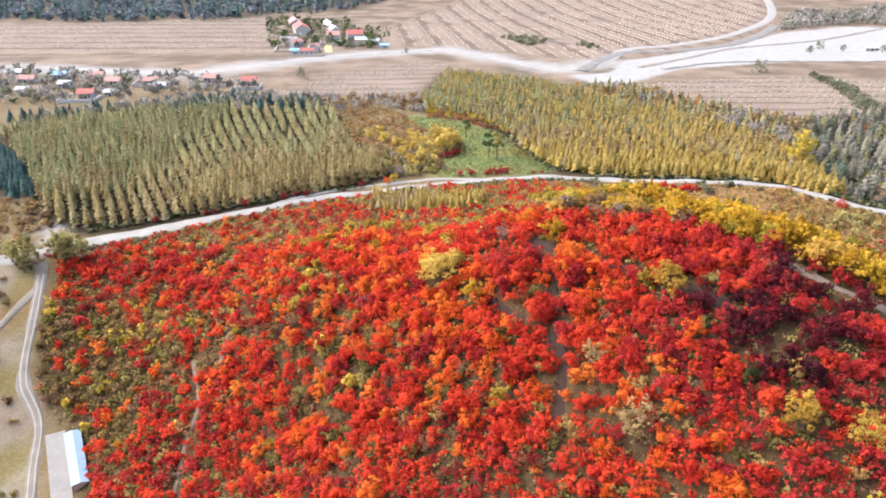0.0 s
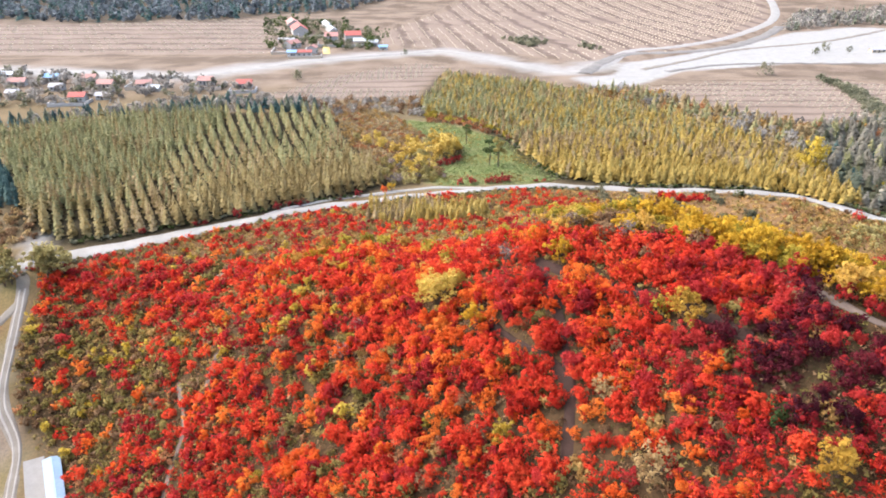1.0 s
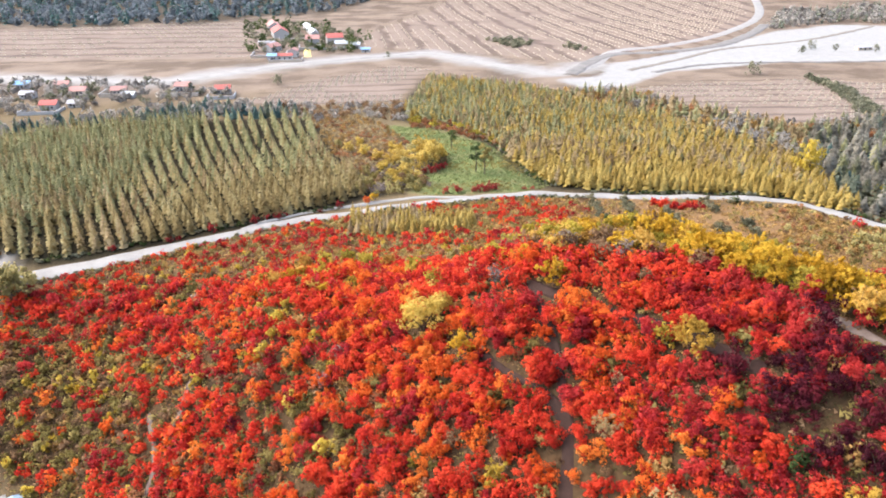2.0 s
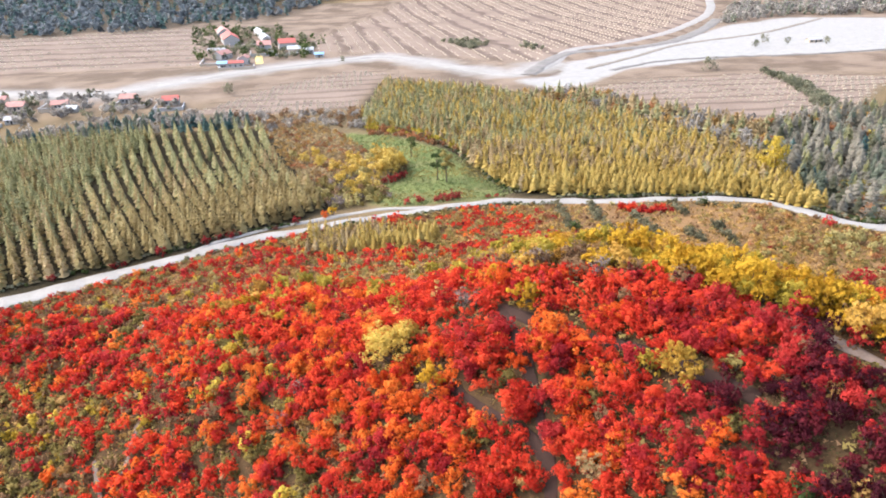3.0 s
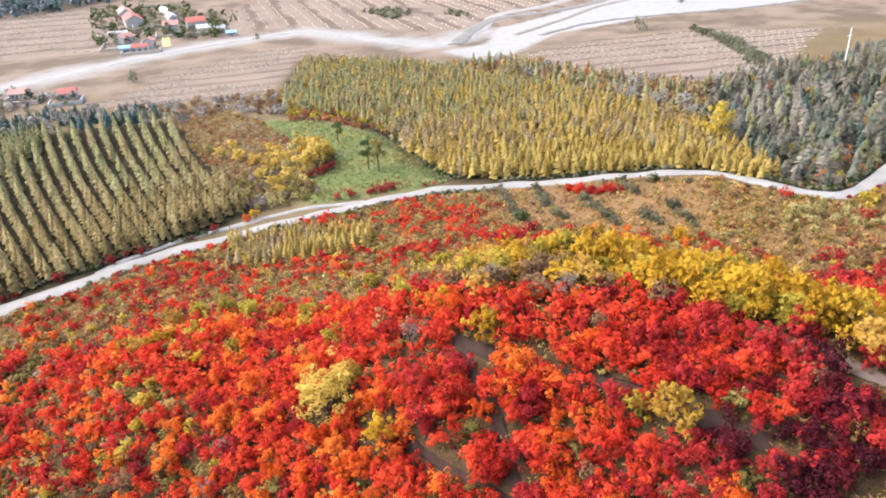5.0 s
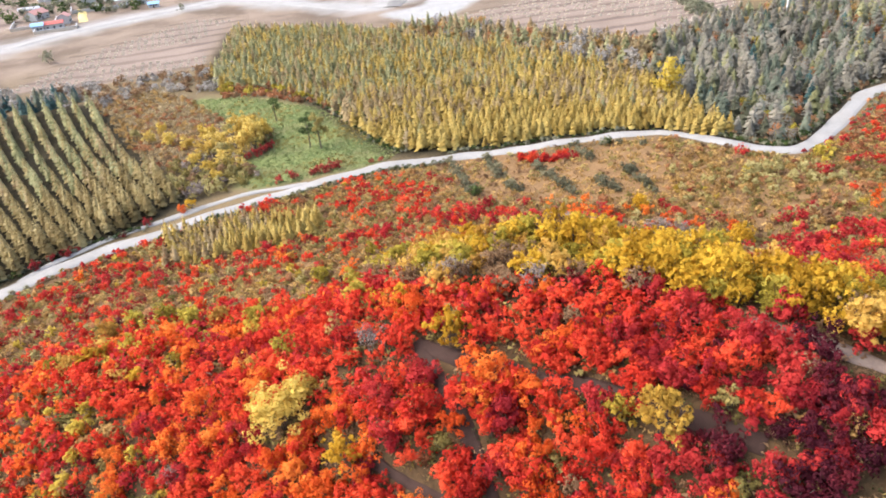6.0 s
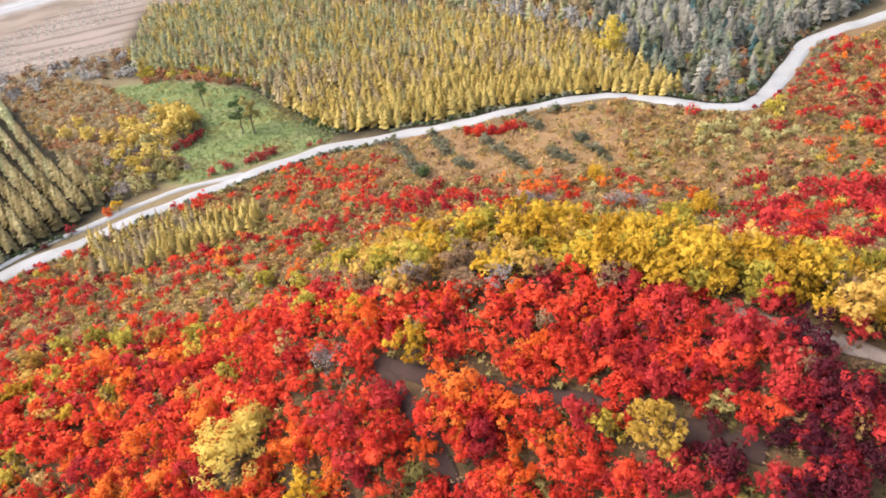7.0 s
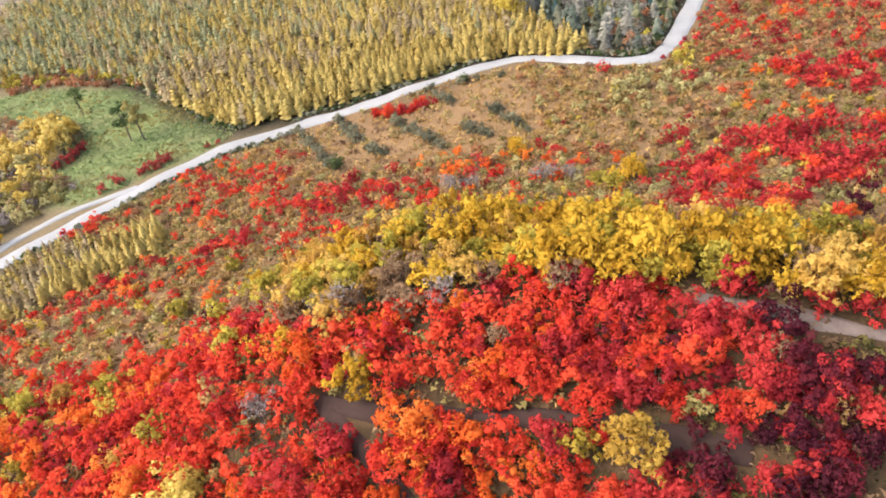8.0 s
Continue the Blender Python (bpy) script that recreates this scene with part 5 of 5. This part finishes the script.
M_SHEET = plain("pale_blue_sheet_metal", (0.24, 0.34, 0.44), (0.31, 0.41, 0.51), 0.4, 0.45, 0.1, 8)
M_CONCRETE = plain("pale_concrete_yard", (0.20, 0.185, 0.17), (0.27, 0.255, 0.24), 0.4, 0.9, 0.3, 10)
M_MAIZE = plain("drying_maize", (0.46, 0.34, 0.12), (0.56, 0.44, 0.18), 0.5, 0.8, 0.4, 8)
M_POLE = plain("white_pole", (0.66, 0.66, 0.64), (0.78, 0.78, 0.76), 1.0, 0.6, 0.1, 6)


def gable_walls(w, d, h, rise):
    v = np.array([(-w / 2, -d / 2, -1.5), (w / 2, -d / 2, -1.5), (w / 2, d / 2, -1.5), (-w / 2, d / 2, -1.5), (-w / 2, -d / 2, h), (w / 2, -d / 2, h), (w / 2, d / 2, h), (-w / 2, d / 2, h),
                  (-w / 2, 0, h + rise), (w / 2, 0, h + rise)])
    return v, np.array([(0, 1, 5, 4), (2, 3, 7, 6), (4, 5, 9, 8), (6, 7, 8, 9), (1, 2, 6, 5), (3, 0, 4, 7), (5, 6, 9, 9), (7, 4, 8, 8)])


def roof_slope(w, d, h, rise, side, over=0.45, thick=0.18):
    """One roof slope with thickness and eaves."""
    y0, y1, z0, z1 = side * (d / 2 + over), 0.0, h - over * rise / (d / 2), h + rise
    v = np.array([(x, y, z + t) for t in (0.03, thick) for x, y, z in ((-w / 2 - over, y0, z0), (w / 2 + over, y0, z0), (w / 2 + over, y1, z1), (-w / 2 - over, y1, z1))])
    q = np.array([(0, 3, 2, 1), (4, 5, 6, 7), (0, 1, 5, 4), (1, 2, 6, 5), (2, 3, 7, 6), (3, 0, 4, 7)])
    return v, q if side < 0 else q[:, ::-1]


def house(x, y, turn, w, d, h, roof, wall, label, name="house"):
    w, d, h = 0.85 * w, 0.85 * d, 0.85 * h
    root = tagged(new(name), label, "house", "village houses")
    root.matrix_world = pose(x, y, float(land(x, y)), 0, 0, turn)
    rise = d * 0.28
    v, q = gable_walls(w, d, h, rise)
    me = bpy.data.meshes.new("wall")
    me.from_pydata([tuple(p) for p in v], [], [tuple(dict.fromkeys(int(i) for i in f)) for f in q])
    me.materials.append(wall)
    part("wall", me, root)
    for side in (-1, 1):
        part("roof", quick_mesh("roof", *roof_slope(w, d, h, rise, side), roof), root)
    part("door", quick_mesh("door", *box(0, -d / 2 - 0.03, 1.0, 1.1, 0.1, 2.1), M_DARK), root)
    for k in range(max(2, int(w / 3.5))):
        px = -w / 2 + (k + 0.5) * w / max(2, int(w / 3.5))
        if abs(px) > 1.2:
            win = part("window", quick_mesh("window", *box(px, -d / 2 - 0.02, 1.5, 1.5, 0.12, 1.3), WHITE_WALL), root)
            part("pane", quick_mesh("pane", *box(px, -d / 2 - 0.06, 1.5, 1.2, 0.1, 1.0), M_DARK), win)
    return root


for x, y, turn, w, d, h, roof, wall, label in (
    (-136, 708, 106, 40, 16, 6.0, 0, 0, "long house with a red tiled roof and white walls"),
    (-153, 765, 106, 36, 14, 5.5, 1, 0, "long house with a faded red roof behind a yard"),
    (-112, 738, 105, 88, 8, 4.5, 4, 0, "long white-roofed shed between village houses"),
    (-97, 650, 8, 13, 12, 6.0, 1, 0, "village house with a faded red roof"),
    (-79, 655, 14, 16, 13, 6.5, 0, 0, "village house with a red roof and white walls"),
    (-70, 628, 5, 12, 8, 4.5, 4, 1, "tan house with a white roof beside the valley road"),
    (-58, 622, 0, 9, 7, 4.0, 4, 0, "white-roofed house beside the valley road"),
    (-48, 600, 0, 8, 5, 2.8, 3, 0, "low blue-roofed shed beside the valley road"),
    (-115, 566, 3, 8, 6, 4.0, 3, 0, "small house with a blue sheet roof"),
    (-106, 568, 5, 13, 6, 3.8, 0, 0, "low house with a red roof beside the valley road"),
    (-124, 612, 60, 15, 10, 4.8, 1, 0, "village house with a faded red roof"),
    (-102, 582, 88, 10, 8, 5.2, 1, 0, "small house with a faded red roof"),
    (-134, 640, 5, 16, 6, 3.4, 2, 1, "grey-roofed shed behind the village houses"),
    (-120, 444, 8, 10, 8, 3.6, 0, 0, "white house with a bright red roof at the field's edge"),
    (-147, 456, -5, 10, 8, 3.4, 1, 0, "white house with a faded red roof"),
    (-205, 410, 5, 10, 8, 3.6, 0, 0, "white house with a bright red roof"),
    (-193, 414, 5, 8, 6, 2.8, 2, 0, "grey-roofed outbuilding beside a house"),
    (-264, 455, 10, 12, 8, 3.4, 1, 0, "village house with a faded red roof"),
    (-250, 470, 5, 10, 7, 3.2, 3, 0, "village house with a blue roof"),
    (-206, 448, 0, 11, 8, 3.2, 1, 1, "tan village house with a faded red roof"),
    (-182, 447, 12, 10, 7, 3.2, 1, 0, "village house with a faded red roof"),
    (-172, 436, 0, 8, 6, 2.8, 4, 0, "low white-roofed shed between bare trees"),
    (-285, 480, 0, 12, 7, 3.0, 4, 1, "white-roofed village house between bare trees"),
    (-300, 462, 15, 12, 8, 3.2, 2, 1, "grey-roofed village house between bare trees"),
    (-232, 440, 0, 9, 7, 3.0, 2, 0, "grey-roofed village house between bare trees"),
    (-226, 470, 5, 10, 7, 3.0, 1, 1, "tan village house with a faded red roof"),
    (-250, 425, 0, 9, 6, 2.8, 2, 1, "grey-roofed tan outbuilding in the village"),
    (342, 584, 8, 14, 6, 2.8, 2, 1, "low grey-roofed hut on the dry river bed"),
):
    house(x, y, turn, w, d, h, ROOFS[roof], (WHITE_WALL, TAN_WALL)[wall], label)

def yard_wall(x, y, turn, w, d, paint, label):
    """A low wall round three sides of a yard."""
    root = tagged(new("yard_wall"), label, "wall")
    root.matrix_world = pose(x, y, float(land(x, y)), 0, 0, turn)
    for cx, cy, sx, sy in ((0, -d / 2, w, 0.35), (-w / 2, 0, 0.35, d - 0.4), (w / 2, 0, 0.35, d - 0.4)):
        side = part("wall_side", quick_mesh("wall_side", *box(cx, cy, 0.4, sx, sy, 2.8), paint), root)
        part("coping", quick_mesh("coping", *box(cx, cy, 1.9, sx + 0.2, sy + 0.2, 0.18), ROOFS[2]), side)


for x, y, turn, w, d, k in ((-118, 690, 12, 30, 24, 1), (-97, 628, 8, 16, 22, 0), (-78, 628, 12, 18, 26, 0), (-122, 590, 6, 26, 26, 1), (-104, 560, 5, 24, 10, 1), (-142, 445, 0, 18, 16, 1), (-118, 432, 8, 15, 12, 0), (-180, 446, 5, 22, 16, 1), (-206, 402, 4, 20, 12, 0)):
    yard_wall(x, y, turn, w, d, (WHITE_WALL, TAN_WALL)[k], ("whitewashed yard wall in the village", "tan yard wall in the village")[k])
bed = tagged(new("maize_drying_bed", joined("maize_drying_bed", [placed(heap(np.random.default_rng(1), 1.0), 0, 0, 0, 0, 1.0)], M_MAIZE)), "long yellow bed of drying maize beside a house", "maize")
bed.matrix_world = pose(-95, 606, float(land(-95, 606)), 0, 0, 99) @ Matrix.Diagonal((56, 6.0, 1.2, 1))
woods([(-330, 510), (-330, 410), (-230, 392), (-110, 425), (-110, 436), (-165, 476)], 8, 140, (
    ("village_trees", GREYWOOD, 0.45, round_tree(5, 5, 9, 70, 0.85), 0.6, 1.2, "grey trees between village houses"),
    ("village_shrubs", HEDGE, 0.25, round_tree(5, 4, 9, 70, 0.85), 0.6, 1.2, "grey-green trees between village houses"),
))
woods([(-145, 600), (-60, 600), (-50, 690), (-120, 820), (-190, 810)], 9, 144, (
    ("green_village_trees", GREEN, 0.2, round_tree(6, 6, 9, 70, 0.85), 0.6, 1.3, "dark green trees between village houses"),
    ("village_trees", HEDGE, 0.35, round_tree(5, 4, 9, 70, 0.85), 0.6, 1.2, "grey-green trees between village houses"),
))
woods([(50, 668), (78, 672), (92, 632), (72, 612)], 6, 146, (("orchard_trees", HEDGE, 0.9, round_tree(5, 3, 9, 70, 0.85), 0.7, 1.1, "dull green orchard plot in the fields"),))
woods([(112, 622), (128, 622), (130, 600), (114, 598)], 6, 147, (("orchard_trees", HEDGE, 0.9, round_tree(5, 3, 9, 70, 0.85), 0.7, 1.1, "dull green orchard plot in the fields"),))
woods([(236, 466), (243, 462), (236, 404), (216, 335), (206, 337), (226, 406)], 4.5, 148, (("ditch_shrubs", HEDGE, 0.9, round_tree(4.5, 3, 9, 70, 0.76), 0.7, 1.1, "dark shrubs along a field ditch"),))
shrub_kind("river_tree", HEDGE, 8, 8, 260, 0.6, "grey-green tree on the dry river bed", "tree", 14, 2)
for x, y, s in ((210, 478, 1.0), (285, 566, 0.7), (304, 590, 0.8), (318, 580, 0.6), (345, 572, 0.7), (-92, 466, 0.8), (-29, 573, 0.5)):
    plant("river_tree", x, y, x, s)

# utility pole
pole = tagged(new("utility_pole"), "tall white utility pole standing beyond the wood", "pole")
pole.matrix_world = pose(233, 324, float(land(233, 324)))
part("shaft", quick_mesh("shaft", *tube([(0, 0, -1), (0, 0, 10), (0, 0, 20)], [0.32, 0.27, 0.2], 8), M_POLE), pole)
part("crossarm", quick_mesh("crossarm", *box(0, 0, 16.8, 2.0, 0.25, 0.25), M_POLE), pole)


# ---- shed at the foot of the hill ----
def shed():
    base = -38.7
    root = tagged(new("farm_shed"), "long farm shed with a pale blue sheet metal roof", "shed")
    root.matrix_world = pose(-90.1, 139.1, base, 0, 0, -60.8) @ pose(0, 0, 0, 0, 13.7, 0)
    v, q = gable_walls(16.4, 3.3, 1.5, 0.4)
    me = bpy.data.meshes.new("wall")
    me.from_pydata([tuple(p - np.array((0, 0, 1.0)) * (p[2] < 0)) for p in v], [], [tuple(dict.fromkeys(int(i) for i in f)) for f in q])
    me.materials.append(TAN_WALL)
    part("wall", me, root)
    for side in (-1, 1):
        slope = part("roof", quick_mesh("roof", *roof_slope(16.4, 3.3, 1.5, 0.4, side, 0.3, 0.12), M_SHEET), root)
        for k in range(22):
            x = -8.4 + 0.8 * k
            y0, y1 = side * 1.93, 0.02 * side
            rv = np.array([(x + dx, y, z + dz) for dz in (0.0, 0.09) for dx, y, z in ((-0.05, y0, 1.56), (0.05, y0, 1.56), (0.05, y1, 2.00), (-0.05, y1, 2.00))])
            part("rib", quick_mesh("rib", rv, [(4, 5, 6, 7), (0, 1, 5, 4), (1, 2, 6, 5), (2, 3, 7, 6), (3, 0, 4, 7)], M_SHEET), slope)
    part("ridge_cap", quick_mesh("ridge_cap", *box(0, 0, 2.04, 16.9, 0.4, 0.1), M_SHEET), root)
    part("door", quick_mesh("door", *box(2, -1.68, 0.8, 1.6, 0.1, 1.6), M_DARK), root)
    for x in (-5, -1.5, 5.5):
        part("window", quick_mesh("window", *box(x, -1.68, 1.2, 1.2, 0.1, 0.7), M_DARK), root)
    v, q = box(0, 0, -1.2, 24, 4.6, 2.4)
    yard = tagged(new("yard", quick_mesh("yard", v, q, M_CONCRETE)), "pale concrete yard beside the shed", "yard", kind="structure")
    yard.matrix_world = pose(-93.9, 137.3, base - 0.9, 0, 0, -62) @ pose(0, 0, 0, 0, 13, 0)


shed()


# ---- bare rock on the crest ----
def outcrop(x, y, size, seed):
    """A low, broken ledge of pale rock."""
    rng = np.random.default_rng(seed)
    n, rings = 12, ((1.0, -0.5), (0.85, 0.25), (0.5, 0.55), (0.12, 0.62))
    v = [(size * r * math.cos(6.283 * k / n) * rng.uniform(0.75, 1.2), size * 0.55 * r * math.sin(6.283 * k / n) * rng.uniform(0.75, 1.2), size * 0.35 * h * rng.uniform(0.8, 1.2)) for r, h in rings for k in range(n)]
    q = [(i * n + k, i * n + (k + 1) % n, (i + 1) * n + (k + 1) % n, (i + 1) * n + k) for i in range(3) for k in range(n)]
    ob = tagged(new("rock_outcrop", quick_mesh("rock_outcrop", v, q, M_ROCK)), "pale bare rock ledge among red shrubs", "rock")
    ob.matrix_world = pose(x, y, float(land(x, y)), 0, 0, seed * 40)


M_ROCK = plain("pale_rock", (0.20, 0.16, 0.12), (0.34, 0.28, 0.22), 0.6, 0.9, 0.8, 6)
for k, (x, y, r) in enumerate(((-42.4, 180.5, 2.4), (-62, 189.5, 1.6), (-11, 156, 1.5))):
    outcrop(x, y, r, k)


# ---- verges ----
def verge(line, off, spread, seed, label, tones=(("verge_growth", GREEN), ("verge_shrubs", HEDGE))):
    """Low dark growth along one side of a road."""
    rng = np.random.default_rng(seed)
    pts = np.array(smooth_line(line, 0.9))
    d = np.gradient(pts, axis=0)
    d /= np.linalg.norm(d, axis=1, keepdims=True)
    pts = pts + np.stack([-d[:, 1], d[:, 0]], 1) * (off + rng.normal(size=(len(pts), 1)) * spread)
    pick = rng.integers(len(tones), size=len(pts))
    for k, (name, mat) in enumerate(tones):
        sel = pick == k
        stuff(name, mat, np.column_stack([pts[sel], rng.uniform(0.5, 1.1, sel.sum())]), lambda r: shrub_crown(r, 1.8, 1.3, 6, 45, 0.3), label, "verge", seed)


verge(ROAD[14:24], 4.4, 0.8, 201, "dark green growth along the road below the larches")
verge(ROAD[2:9], 6.6, 0.7, 202, "dark green growth along the road below the larches")
verge(ROAD[8:15], -3.8, 0.6, 203, "low growth along the road's edge")

WOOD_EDGE = (("verge_growth", GREEN), ("verge_shrubs", HEDGE), ("brown_verge_shrubs", BROWN))
HILL_EDGE = (("rusty_verge_shrubs", RUST), ("verge_shrubs", HEDGE), ("red_verge_shrubs", CRIMSON), ("olive_verge_shrubs", OLIVE))
verge(ROAD[18:27], 4.6, 0.9, 204, "dark growth between the road and the wood", WOOD_EDGE)
verge(ROAD[18:27], 6.6, 1.0, 206, "dark growth between the road and the wood", WOOD_EDGE)
verge(ROAD[21:27], -4.6, 1.0, 205, "mixed low shrubs along the road", HILL_EDGE)

# ---- meadow grass and edges ----
MEADOW_EDGE = [(45, 259), (40, 272), (36, 291), (31, 311), (26, 327), (15, 350)]
verge(MEADOW_EDGE, 0.5, 0.9, 211, "dark green growth between the meadow and the larches")
verge(MEADOW_EDGE, -1.8, 0.9, 212, "dark green growth between the meadow and the larches", (("verge_growth", GREEN), ("verge_shrubs", OLIVE)))


def meadow_grass():
    """Uneven tufts: green over most of the meadow, dry in patches."""
    rng = np.random.default_rng(221)
    pts = clear(scatter(MEADOW, 1.35, 222), [ROAD, LANE], 2.8)
    dry = value_noise(pts[:, 0], pts[:, 1], 12, 5) + rng.normal(size=len(pts)) * 0.12 > 0.66
    for name, mat, sel in (("meadow_grass", GRASS, ~dry), ("dry_meadow_grass", OLIVE, dry)):
        stuff(name, mat, np.column_stack([pts[sel], rng.uniform(0.6, 1.5, sel.sum())]), lambda r: leaves(r, [(0, 0, 0.12), (0.5, 0.3, 0.1), (-0.4, 0.4, 0.1)], [0.45, 0.35, 0.35], 14, 0.2, 0.5, 0.7), "uneven grass tufts on the meadow", "grass", 223)


meadow_grass()
verge(ROAD[1:9], -4.2, 0.8, 207, "low shrubs along the road", HILL_EDGE)
